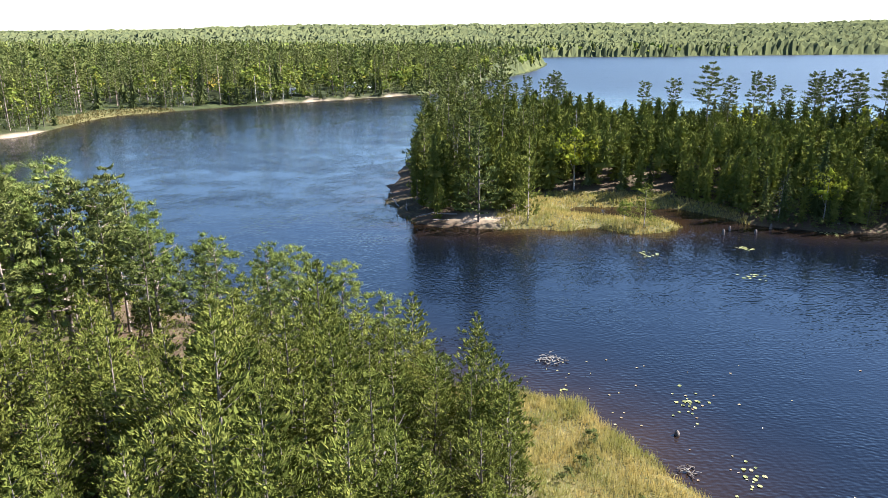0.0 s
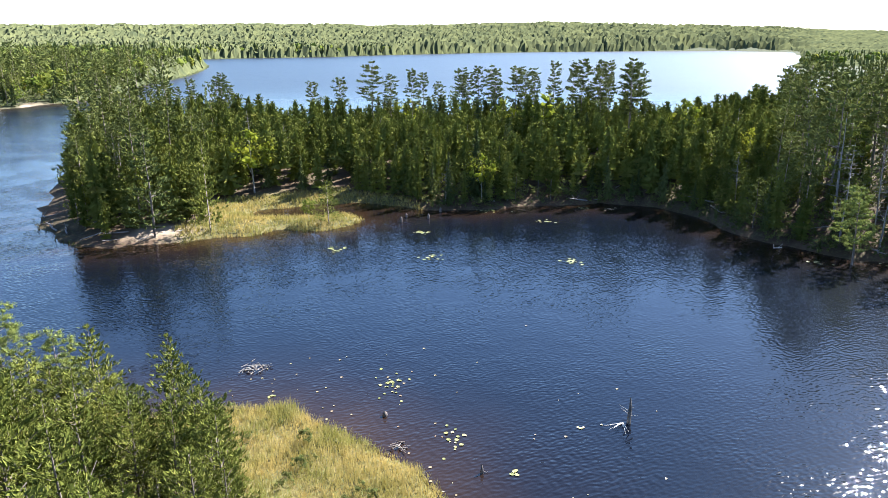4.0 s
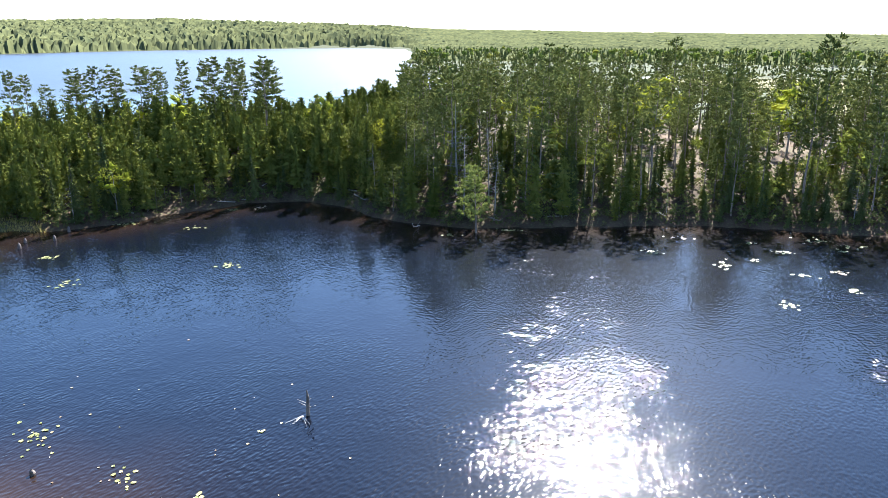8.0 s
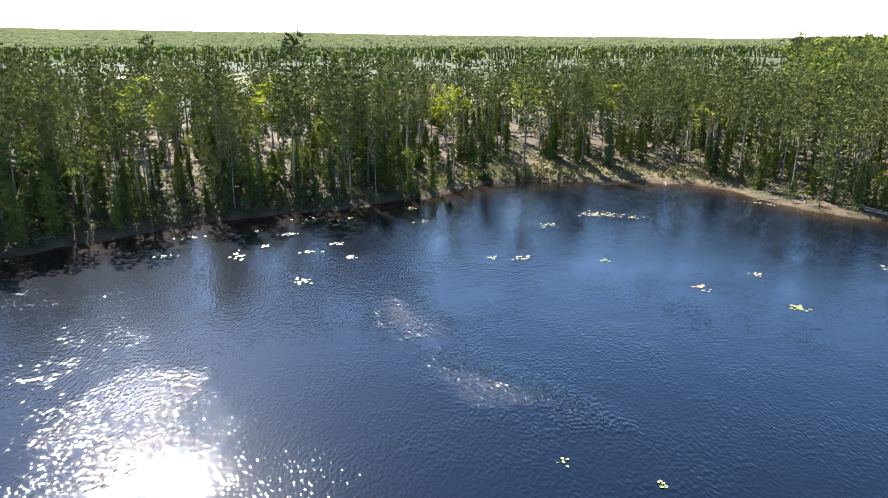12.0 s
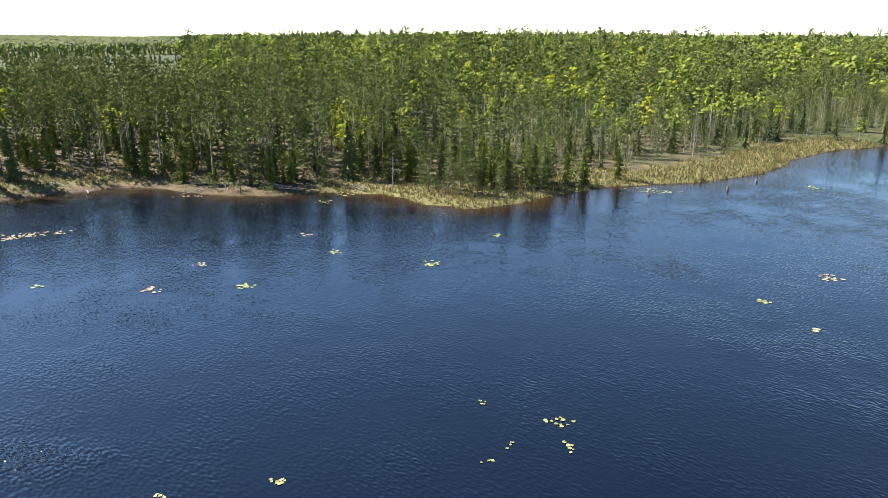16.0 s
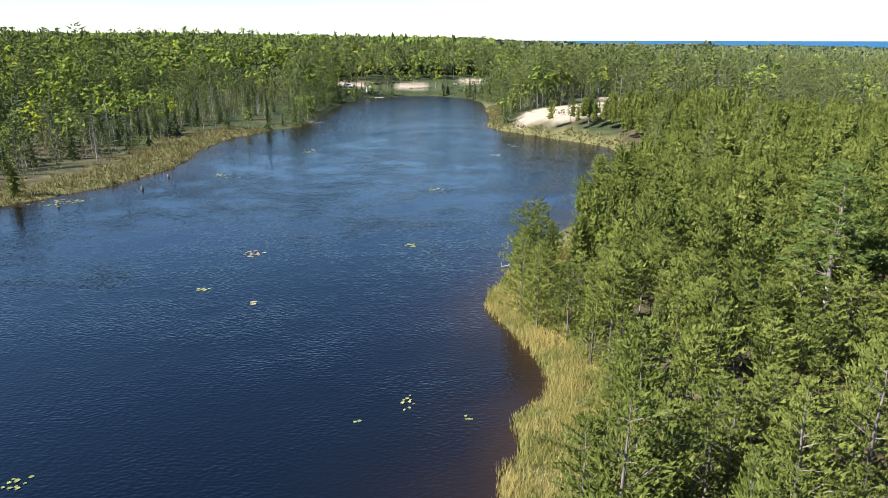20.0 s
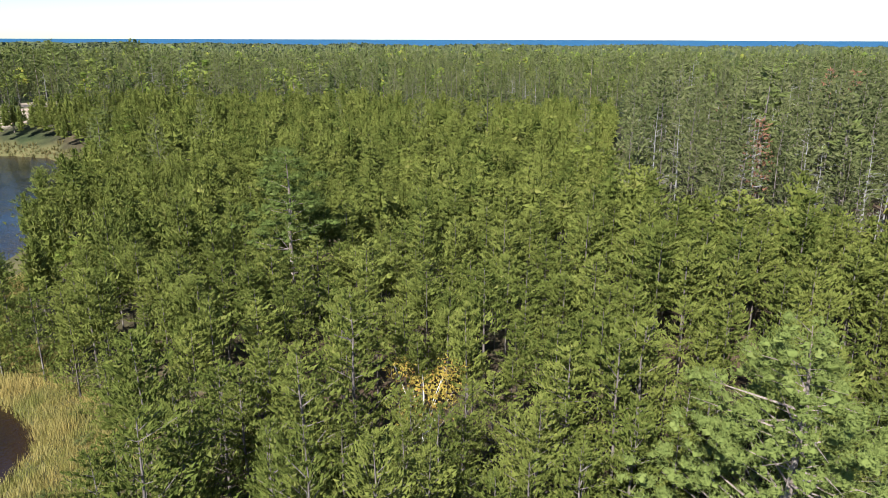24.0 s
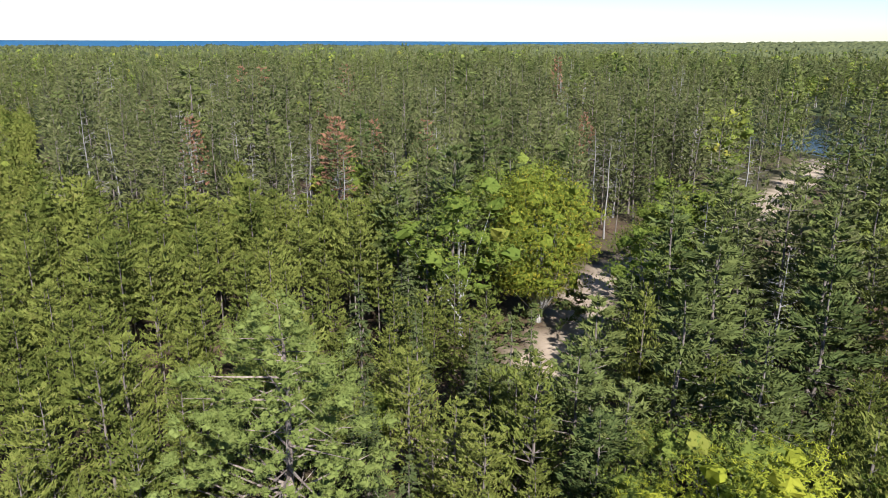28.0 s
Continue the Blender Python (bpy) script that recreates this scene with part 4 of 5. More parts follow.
for i, (x, y, top) in enumerate([(24.1, 156.1, 18.7), (40.4, 146.5, 16.7), (47.3, 148.7, 17.3), (51.8, 140.8, 20.7), (57.0, 144.2, 17.9), (58.9, 136.9, 18.8),
        (63.5, 141.4, 18.0), (65.3, 137.3, 16.3), (67.7, 131.6, 19.0), (73.1, 139.0, 17.9), (72.6, 133.5, 19.2), (76.4, 134.8, 19.6),
        (73.4, 127.4, 18.2), (79.5, 129.6, 19.0), (83.2, 132.0, 18.6), (81.0, 125.1, 18.7), (86.0, 125.4, 20.1), (91.0, 125.5, 19.3),
        (88.9, 119.5, 20.2), (93.4, 119.9, 19.5), (96.9, 121.0, 20.5), (102.4, 117.7, 18.9), (-3.7, 150.0, 15.4), (-1.7, 158.0, 16.1),
        (0.8, 180.0, 20.6), (2.9, 170.0, 19.0), (6.6, 184.9, 18.8), (13.2, 159.5, 14.9), (20.3, 178.9, 17.4), (27.1, 183.0, 18.1),
        (16.6, 169.2, 15.5), (29.4, 179.6, 17.0)]):
    one("pine", 1, x, y, top - 2.6, i % 4, 0.8 + 0.1 * (i % 5), turn=63 * i, clear=1.0)
r_ = np.random.default_rng(17)
for i in range(34):
    t_ = r_.random()
    x, y = 60 + 32 * t_ + r_.normal(0, 1.5), -100 + 16 * t_ - abs(r_.normal(0, 7))
    one(("young", "white", "young", "spruce")[i % 4], 2, x, y, r_.uniform(5.5, 9.0), i % 4, 1.3, turn=61 * i, clear=1.4, label="bushy green conifer on the bog edge")
for i in range(64):
    if i < 30:
        x, y = r_.uniform(-1, 14), r_.uniform(24, 46)
    else:
        y = r_.uniform(-74, -22)
        x = r_.uniform(-20, -4)
    d_ = float(inland(np.array([x]), np.array([y]))[0])
    if 0.6 < d_ < 8:
        one("shrub", 1, x, y, r_.uniform(0.5, 1.4), i % 4, 1.1, turn=61 * i, clear=0.3, label="low shrub standing in the shore sedge")
CLEAR += [(-60, 14, 6.5), (-67, 18, 5), (-52, 13, 4), (-74, 26, 4)]
for i, (x, y) in enumerate([(-52.0, 4.5), (-57.5, 3.5), (-59.5, 9.0), (-53.0, 10.0), (-50.5, 7.0), (-56.0, 10.5)]):
    one("shrub", 1, x, y, 2.2 + 0.3 * i, i % 4, 1.2, turn=61 * i, clear=0.5, label="leafy shrub at the foot of the oak")
for i in range(20):
    x, y = -53 + r_.normal(0, 9), -201 + r_.normal(0, 5)
    one("shrub", 2, x, y, r_.uniform(1.0, 2.6), i % 4, 1.2, turn=61 * i, clear=0.4, label="dark shrub on the pale dune sand")
for i, (x, y) in enumerate([(-13.6, -58.0), (-13.0, -62.5), (-14.4, -54.5), (-15.2, -50.0), (-16.0, -45.5), (-15.4, -66.5), (-17.0, -60.0), (-17.5, -55.0), (-14.0, -41.0), (-13.0, -36.0)]):
    one("young", 1, x, y, (7.4, 6.2, 7.8, 6.8, 6.4)[i % 5], i % 4, 1.15, turn=61 * i, clear=1.0, label="bushy young pine at the edge of the sedge")
for i, (x, y) in enumerate([(-11.6, -61.0), (-12.2, -65.0), (-13.4, -69.5), (-15.2, -74.0), (-12.4, -57.5), (-16.8, -78.0), (-14.6, -71.5)]):
    one("young", 1, x, y, (8.2, 7.4, 8.8, 7.0)[i % 4], i % 4, 1.1, turn=47 * i, clear=0.8, label="bushy young pine leaning over the water's edge")
# the beach lawn keeps free of the wood
CLEAR += [(-20, -338, 22), (12, -324, 11), (-44, -352, 16), (-2, -330, 14), (-46, -203, 10), (-60, -203, 9)]
for i, (x, y, hh, k) in enumerate([(-4, -332, 9, "broad"), (-10, -334, 9.5, "broad"), (-20, -334, 10, "yellow"), (-33, -352, 9, "broad"), (2, -326, 10, "pine"), (16, -326, 11, "pine"), (-48, -345, 8, "spruce"),
                                  (-35, -212, 8.5, "pine"), (-56, -192, 3.4, "spruce"), (-62, -186, 3.2, "white"), (-40, -207, 2.6, "white")]):
    one(k, 3, x, y, hh, i % 4, 1.1, turn=81 * i, clear=0.5)


# zone by zone: inside the arc a..b, distances r0..r1, from d0 to d1 metres inland, with a share of the kinds
def zone(arc, dist, land, s, mix, seed, keep=None):
    a, b = arc
    R = dist[1]
    t = np.radians(np.linspace(a, a + ((b - a) % 360), 24))
    bx = np.concatenate([dist[0] * np.sin(t), dist[1] * np.sin(t)])
    by = np.concatenate([dist[0] * np.cos(t), dist[1] * np.cos(t)])
    x, y, r = scatter(bx.min(), bx.max(), by.min(), by.max(), s, seed)
    far, az = np.hypot(x, y), bearing(x, y)
    ok = in_arc(az, a, b) & (far >= dist[0]) & (far < dist[1])
    x, y = x[ok], y[ok]
    d = inland(x, y)
    ok = (d > land[0]) & (d < land[1]) & free_of(x, y) & (grassiness(x, y, d) < 0.5 if land[0] < 30 else True) & (sandiness(x, y, d) < 0.4)
    if keep is not None:
        ok &= keep(x, y, d)
    x, y, d = x[ok], y[ok], d[ok]
    tot = sum(m[1] for m in mix)
    u = ((r.random(len(x)) * 0.8 + 0.3 * waves2(x, y, 26, seed + 3)) % 1.0) * tot
    tall = (1 + 0.10 * waves2(x, y, 24, seed + 5)) * np.exp(r.normal(0, 0.11, len(x))) * np.where(r.random(len(x)) < 0.05, 1.22, 1.0)
    tall = np.clip(tall, 0.72, 1.22)
    acc = 0
    for kind, share, lo, hi in mix:
        sel = (u >= acc) & (u < acc + share)
        acc += share
        sow(kind, x[sel], y[sel], d[sel], r.uniform(lo, hi, sel.sum()) * tall[sel])


SHARED_YOUNG = [("young", 12, 4.5, 7.2), ("young", 9, 6.8, 9.0), ("broad", 0.35, 4.0, 6.5), ("snag", 0.25, 4.0, 7.0)]
STAND = [("pole",) + m[1:] if m[0] == "young" else m for m in SHARED_YOUNG]
near_keep = lambda x, y, d: d > 1.2 + 5.0 * (near_to(x, y, 10, 36, 9) + 0.45 * near_to(x, y, -10, -45, 22))
# home side: the young pine stand
zone((188, 262), (4, 46), (1.5, 999), 2.3, STAND, 101, near_keep)
zone((262, 303), (4, 46), (1.5, 999), 2.5, [("young", 6, 5, 8.5), ("spruce", 3, 6, 9), ("white", 2, 7, 10), ("broad", 0.6, 4, 8)], 102, near_keep)
zone((303, 354), (4, 46), (1.5, 999), 2.2, [("young", 20, 6.4, 9.4), ("broad", 0.8, 4, 6.5), ("snag", 0.25, 4, 7)], 103, near_keep)
zone((354, 368), (4, 46), (1.5, 999), 2.1, [("young", 20, 5.2, 7.6), ("broad", 0.4, 4, 5.5)], 112, near_keep)
zone((303, 368), (46, 110), (1.5, 999), 3.2, [("young", 6, 5, 8), ("pine", 2, 11, 15)], 104, near_keep)
zone((188, 243), (46, 105), (1.5, 999), 2.25, STAND, 105, near_keep)
zone((188, 240), (105, 190), (1.5, 999), 2.75, [("pole", 20, 5.5, 8.5), ("broad", 0.7, 5, 8), ("jack", 0.4, 10, 13)], 106, near_keep)
zone((243, 266), (46, 72), (1.5, 999), 2.35, [("pole", 20, 6, 9.5), ("broad", 0.4, 4, 6), ("snag", 0.5, 6, 9)], 107)
zone((241, 290), (74, 190), (1.5, 999), 3.9, [("jack", 20, 12, 16), ("snag", 3.2, 11, 15), ("rust", 0.7, 12, 15), ("white", 0.9, 13, 17), ("broad", 0.8, 8, 12)], 108)
zone((266, 303), (46, 80), (1.5, 999), 3.2, [("white", 5, 9, 13), ("jack", 4, 11, 14), ("broad", 2, 8, 12), ("snag", 1.0, 9, 13), ("orange", 0.2, 6, 8)], 109)
zone((290, 330), (80, 190), (1.5, 999), 6.5, [("white", 4, 12, 16), ("jack", 5, 12, 16), ("broad", 2, 9, 12)], 110)
zone((190, 306), (190, 420), (2, 9999), 5.4, [("jack", 12, 10, 14), ("pine", 3, 11, 16), ("broad", 2.2, 9, 13), ("snag", 1.2, 11, 14), ("spruce", 3, 10, 14)], 111)
# across: the point
zone((350, 368), (88, 215), (3.5, 999), 2.6, [("pole", 4, 7.0, 10.5), ("young", 6, 5, 9.5), ("pine", 0.7, 12, 16), ("snag", 0.4, 7, 9)], 120)
zone((8, 52), (88, 215), (1.5, 999), 2.6, [("pole", 5, 6.5, 9.8), ("young", 7, 4.5, 8.8), ("spruce", 1.0, 6, 9), ("yellow", 0.2, 8, 11), ("snag", 0.3, 6, 9)], 121)
# the steep bank
zone((104, 136), (80, 160), (0.2, 9), 1.8, [("shrub", 9, 0.6, 1.6), ("spruce", 0.5, 1.5, 4)], 117)
zone((18, 104), (80, 150), (-0.1, 3.2), 1.15, [("shrub", 9, 0.7, 1.9), ("spruce", 0.5, 1.5, 4)], 118)
zone((18, 106), (85, 150), (0.4, 16), 2.0, [("shrub", 7, 1.0, 2.6), ("spruce", 2.2, 3, 7), ("young", 1.2, 3, 7), ("white", 0.8, 4, 8), ("snag", 0.25, 3, 7)], 119)
zone((51, 106), (80, 215), (0.9, 26), 4.9, [("pine", 6.0, 12.0, 18.5), ("white", 2.0, 9, 16), ("snag", 0.7, 8, 14)], 123)
zone((51, 106), (80, 215), (0.9, 26), 3.9, [("spruce", 3, 4, 9), ("young", 4, 4, 8.5), ("white", 1.5, 4, 8), ("shrub", 2, 1, 2.5), ("broad", 0.6, 5, 8)], 134)
zone((58, 136), (95, 200), (4, 42), 3.1, [("shrub", 6, 1.0, 2.4), ("young", 2.5, 2.5, 6.0), ("spruce", 1.2, 2, 5), ("broad", 0.8, 3, 6)], 136)
zone((51, 106), (90, 215), (26, 999), 5.0, [("young", 3, 5, 8.5), ("pine", 6, 11.5, 16.5), ("white", 2.5, 8, 14), ("spruce", 3, 6, 10), ("yellow", 1.3, 7, 10.5), ("broad", 0.8, 6, 9)], 124)
zone((104, 136), (110, 260), (6, 999), 5.0, [("pine", 8, 12, 17), ("white", 4, 9, 14), ("yellow", 1.2, 9, 12.5), ("spruce", 3, 6, 11)], 125)
zone((106, 146), (84, 200), (3, 14), 4.0, [("young", 3, 4, 7.5), ("white", 2, 5, 9), ("shrub", 8, 1.0, 2.0)], 126)
# bog with tamarack and black spruce
zone((132, 178), (100, 290), (6, 34), 3.2, [("larch", 6, 4, 8), ("spruce", 3, 4, 8), ("white", 1.5, 4, 8), ("snag", 1.6, 5, 8), ("shrub", 5, 0.9, 1.8)], 127, lambda x, y, d: waves2(x, y, 25, 61) * 7 + d > 13)
zone((132, 178), (120, 330), (24, 999), 5.4, [("larch", 5, 6, 11), ("spruce", 3, 5, 11), ("white", 7, 7, 13), ("yellow", 1.0, 7, 11), ("broad", 1.5, 7, 12), ("snag", 1.5, 7, 12)], 128)
zone((119, 178), (230, 470), (60, 9999), 7.2, [("broad", 6, 11, 15), ("white", 6, 12, 18), ("spruce", 1.5, 10, 15), ("yellow", 2, 11, 15), ("pine", 4, 13, 18)], 129)
zone((172, 200), (200, 470), (9, 9999), 5.4, [("pine", 6, 11, 16), ("white", 4, 10, 16), ("broad", 4, 8, 13), ("jack", 3, 10, 14)], 130)
zone((165, 202), (195, 345), (0.8, 9.5), 3.0, [("spruce", 3, 4, 9), ("white", 3, 4, 9), ("shrub", 6, 1, 2.2), ("broad", 1.2, 4, 8)], 133)
# west and north-west woods
zone((322, 8), (185, 470), (3, 9999), 5.4, [("white", 6, 13, 18), ("pine", 5, 13, 18), ("broad", 6, 9, 13), ("spruce", 2, 9, 15), ("snag", 0.6, 9, 13), ("orange", 0.12, 7, 10)], 131)
zone((322, 8), (165, 360), (0.8, 11), 3.4, [("white", 4, 4, 10), ("spruce", 3, 4, 9), ("shrub", 5, 1, 2.4), ("broad", 2, 4, 8)], 135)
# the open marsh and the far woods
zone((50, 119), (230, 700), (8, 9999), 6.0, [("spruce", 3, 2, 6), ("larch", 2, 2, 5), ("shrub", 9, 0.9, 2.2)], 132, lambda x, y, d: (waves2(x, y, 60, 62) > -0.35))
for i, (r0, r1, s) in enumerate(((420, 720, 8.5), (700, 1150, 10.5))):
    zone((320, 50), (r0, r1), (6, 9999), s, [("pine", 3, 10, 15), ("broad", 4, 9, 13), ("spruce", 8, 9, 15), ("white", 3, 11, 16)], 140 + i)
    zone((50, 119), (r0 + (280 if i == 0 else 0), r1), (6, 9999), s * 1.05, [("spruce", 8, 4, 9), ("larch", 4, 4, 8), ("broad", 2, 6, 9)], 150 + i)
    zone((119, 188), (r0 + (40 if i == 0 else 0), r1), (6, 9999), s, [("broad", 6, 10, 15), ("spruce", 6, 10, 16), ("white", 4, 12, 17)], 160 + i)
    zone((188, 306), (r0, r1), (6, 9999), s if i < 1 else s * 1.3, [("jack", 8, 6.5, 9.5), ("spruce", 5, 7, 10), ("pine", 1, 8, 11), ("broad", 2, 6.5, 9)], 170 + i)
# tall crowns over the rest of the wood
zone((268, 306), (190, 330), (6, 9999), 9.0, [("white", 5, 12, 16), ("spruce", 2, 12, 16), ("jack", 4, 12, 15)], 181)
zone((146, 168), (250, 330), (40, 9999), 8.0, [("white", 6, 9, 12.5), ("pine", 4, 9, 13)], 182)
zone((190, 232), (190, 330), (10, 9999), 16.0, [("white", 6, 10, 13), ("pine", 4, 10, 14)], 183)


def step_of(far):
    return np.digitize(far, EDGES)


for kind, lots in CROP.items():
    a = np.concatenate(lots)
    far = np.hypot(a[:, 0], a[:, 1])
    a, far = a[np.argsort(far)], np.sort(far)
    k = min(BUDGET.get(kind, 0), int((far < 330).sum()))
    near_f = BIG.get(kind, 1.0)
    r = np.random.default_rng(len(a))
    for (x, y, z, hh), f in zip(a[:k], far[:k]):
        tree_thing(kind, int(step_of(f * near_f)), x, y, z, hh, r.uniform(0, 360), int(r.integers(0, 4)), r.uniform(0.85, 1.2),
                   (r.normal(0, 1.2), r.normal(0, 1.2)), group=NAMES[kind][0] + " trees" if kind != "shrub" else "shrubs")
    a, far = a[k:], far[k:]
    st = step_of(far * near_f)
    for q in range(len(STEP)):
        sel = st == q
        wood_stuff(kind, q, a[sel, 0], a[sel, 1], a[sel, 2], a[sel, 3], 50 + q, "dense woodland of " + NAMES[kind][0].replace("_", " ") + " trees")


# the closed canopy of the far woods: crown beside crown, as one ragged skin
def far_canopy():
    r = np.random.default_rng(77)
    rr = [330.0]
    while rr[-1] < 4650:
        rr.append(rr[-1] + max(5.0, rr[-1] * 0.0105))
    az = np.radians(np.arange(-42, 306, 0.17))
    R, A = np.meshgrid(np.array(rr), az, indexing="ij")
    R = R * (1 + 0.004 * r.uniform(-1, 1, R.shape))
    A = A + radians(0.07) * r.uniform(-1, 1, R.shape)
    X, Y = R * np.sin(A), R * np.cos(A)
    d = inland(X, Y).reshape(R.shape)
    deg = np.degrees(A) % 360
    marsh = smooth(deg, 48, 54) * (1 - smooth(deg, 116, 122))
    dune_side = smooth(deg, 186, 192) * (1 - smooth(deg, 304, 308))
    tall = (13.0 - 8.5 * marsh - 4.5 * dune_side) * (0.62 + 0.38 * smooth(R, 800, 1150)) * (1 + 0.16 * waves2(X, Y, 120, 78))
    tall = tall * r.uniform(0.30, 1.2, R.shape) * smooth(d, 3, 8) * smooth(R, 335, 430) * (1 - marsh * (1 - smooth(R, 690, 850)))
    Z = np.maximum(ground_z(X, Y, d), -0.3) + tall
    ok = (d > -40) & (off_line(X, Y, BEACH_ROAD) > 22) & (np.hypot(X + 20, Y + 338) > 45) & (grassiness(X, Y, d) < 0.5) & ~((marsh > 0.5) & (R < 690))
    idx = np.arange(R.size).reshape(R.shape)
    q = np.stack([idx[:-1, :-1], idx[1:, :-1], idx[1:, 1:], idx[:-1, 1:]], -1).reshape(-1, 4)
    q = q[ok.ravel()[q].all(1) & (d.ravel()[q] > 3).any(1)]
    used, q = np.unique(q, return_inverse=True)
    q = q.reshape(-1, 4)
    t = np.clip(0.45 + 0.22 * waves2(X, Y, 60, 79) + r.normal(0, 0.25, R.shape), 0, 1).ravel()
    co = np.stack([X, Y, Z], -1).reshape(-1, 3)
    ob = new("far_wood", mesh_np("far_wood", co[used], np.concatenate([q[:, :3], q[:, [0, 2, 3]]]), [LEAF_MANY["canopy"]], {"tint": t[used]}))
    tagged(ob, "closed mixed forest canopy reaching to the skyline", "woodland", kind="stuff")


far_canopy()

# ---- sedge and reeds on the wet margins ----
def blade_mat(name, green, straw, tip):
    m, nt, bs = mat_new(name)
    geo = nt.nodes.new("ShaderNodeNewGeometry")
    c = mixc(nt, ramp(nt, noise_n(nt, 0.30, 3.0), 0.38, 0.62), green, straw)
    c = mixc(nt, ramp(nt, noise_n(nt, 0.9, 2.0), 0.56, 0.70), c, tuple(0.5 * (a + b) for a, b in zip(green, tip)))
    c = mixc(nt, math_n(nt, "MULTIPLY", geo.outputs["Random Per Island"], 0.45), c, tip)
    df, tr = nt.nodes.new("ShaderNodeBsdfDiffuse"), nt.nodes.new("ShaderNodeBsdfTranslucent")
    mx = nt.nodes.new("ShaderNodeMixShader")
    mx.inputs[0].default_value = 0.35
    for k, sh in enumerate((df, tr)):
        nt.links.new(c, sh.inputs["Color"])
        nt.links.new(sh.outputs[0], mx.inputs[1 + k])
    nt.links.new(mx.outputs[0], nt.nodes["Material Output"].inputs[0])
    return m


M_SEDGE = blade_mat("sedge", (0.150, 0.160, 0.034), (0.340, 0.262, 0.085), (0.42, 0.34, 0.14))
M_BOG = blade_mat("bog_sedge", (0.070, 0.078, 0.024), (0.150, 0.118, 0.048), (0.21, 0.165, 0.075))


def sedge(name, x, y, d, tall, wide, blades, lean, seed, label, mat=M_SEDGE):
    r = np.random.default_rng(seed)
    z = ground_z(x, y, d)
    n = len(x)
    size = tall * r.uniform(0.55, 1.15, n) * (1 + 0.35 * waves2(x, y, 3.0, 71))
    px, py, pz, hs = (np.repeat(v, blades) for v in (x, y, z, size))
    m = len(px)
    a = r.uniform(0, 6.283, m)
    sp = tall * 0.22
    foot = np.stack([px + r.normal(0, sp, m), py + r.normal(0, sp, m), pz - 0.05], 1)
    tip = foot + np.stack([np.cos(a) * lean * hs * r.random(m), np.sin(a) * lean * hs * r.random(m), hs * r.uniform(0.6, 1.1, m)], 1)
    side = np.stack([-np.sin(a + 0.7), np.cos(a + 0.7), 0 * a], 1) * wide
    co = np.stack([foot - side, foot + side, tip], 1).reshape(-1, 3)
    ob = new(name, mesh_np(name, co, np.arange(len(co)).reshape(-1, 3), [mat]))
    tagged(ob, label, "grass", kind="stuff")


def sedge_field(box, s, seed, lo=0.35, edge=-0.2):
    x, y, r = scatter(*box, s, seed)
    d = inland(x, y)
    g = grassiness(x, y, d)
    ok = (d > edge) & (g > lo) & (r.random(len(x)) < 0.25 + g)
    return x[ok], y[ok], d[ok]


sedge("sedge_grass", *sedge_field((-12, 18, 22, 52), 0.27, 201), 0.70, 0.022, 9, 0.55, 202, "tall yellow-green sedge on the near point")
sedge("sedge_grass", *sedge_field((-34, 2, -82, -18), 0.30, 203), 0.85, 0.024, 9, 0.5, 204, "tawny tall sedge along the near shore")
sedge("sedge_grass", *sedge_field((-12, 60, 88, 112), 0.5, 205), 0.75, 0.05, 7, 0.5, 206, "dry sedge on the low spit")
sedge("sedge_grass", *sedge_field((15, 140, -215, 15), 0.85, 207), 0.85, 0.08, 7, 0.5, 208, "olive and ochre bog sedge along the far shore", M_BOG)
sedge("sedge_grass", *sedge_field((-125, -75, 195, 250), 1.0, 209), 0.8, 0.12, 7, 0.5, 210, "brownish reeds on the western shore", M_BOG)
sedge("sedge_grass", *sedge_field((-90, -15, -260, -140), 0.9, 211), 0.8, 0.10, 7, 0.5, 212, "yellow grass below the dune", M_BOG)

# a thin fringe of sedge at the water's edge
x, y, r = scatter(-12, 128, -150, 112, 0.8, 213)
d = inland(x, y)
ok = (d > -0.3) & (d < 0.3 + 0.5 * waves2(x, y, 6, 72)) & (np.hypot(x, y) > 60) & ~in_arc(bearing(x, y), 24, 94)
sedge("shore_fringe", x[ok], y[ok], d[ok], 0.6, 0.05, 7, 0.6, 214, "thin fringe of grass at the water's edge", M_BOG)

# ---- lily pads ----
PADS_NEAR_A = [
    (32.1, -14.9, 14, 0.6, 0.7), (19.9, 31.4, 4, 0.3, 0.3), (31.1, -20.4, 9, 0.5, 0.4), (34.7, -15.1, 8, 0.4, 0.5),
    (23.0, -30.4, 5, 0.4, 0.3), (37.4, -9.9, 9, 0.5, 0.6), (23.1, -32.9, 4, 0.3, 0.3), (17.9, 36.0, 14, 1.1, 1.6),
    (20.1, -35.1, 7, 0.4, 0.7), (2.8, -42.9, 3, 0.3, 0.2), (26.5, 33.9, 4, 0.3, 0.3), (-4.7, -42.9, 5, 0.5, 0.3),
    (22.3, -37.2, 13, 0.7, 0.6), (-0.8, -45.4, 9, 0.4, 1.0), (27.9, -35.8, 5, 0.3, 0.3), (9.0, 47.2, 5, 0.3, 0.5)]
PADS_NEAR_B = [
    (17.4, 44.9, 28, 1.0, 2.4)]
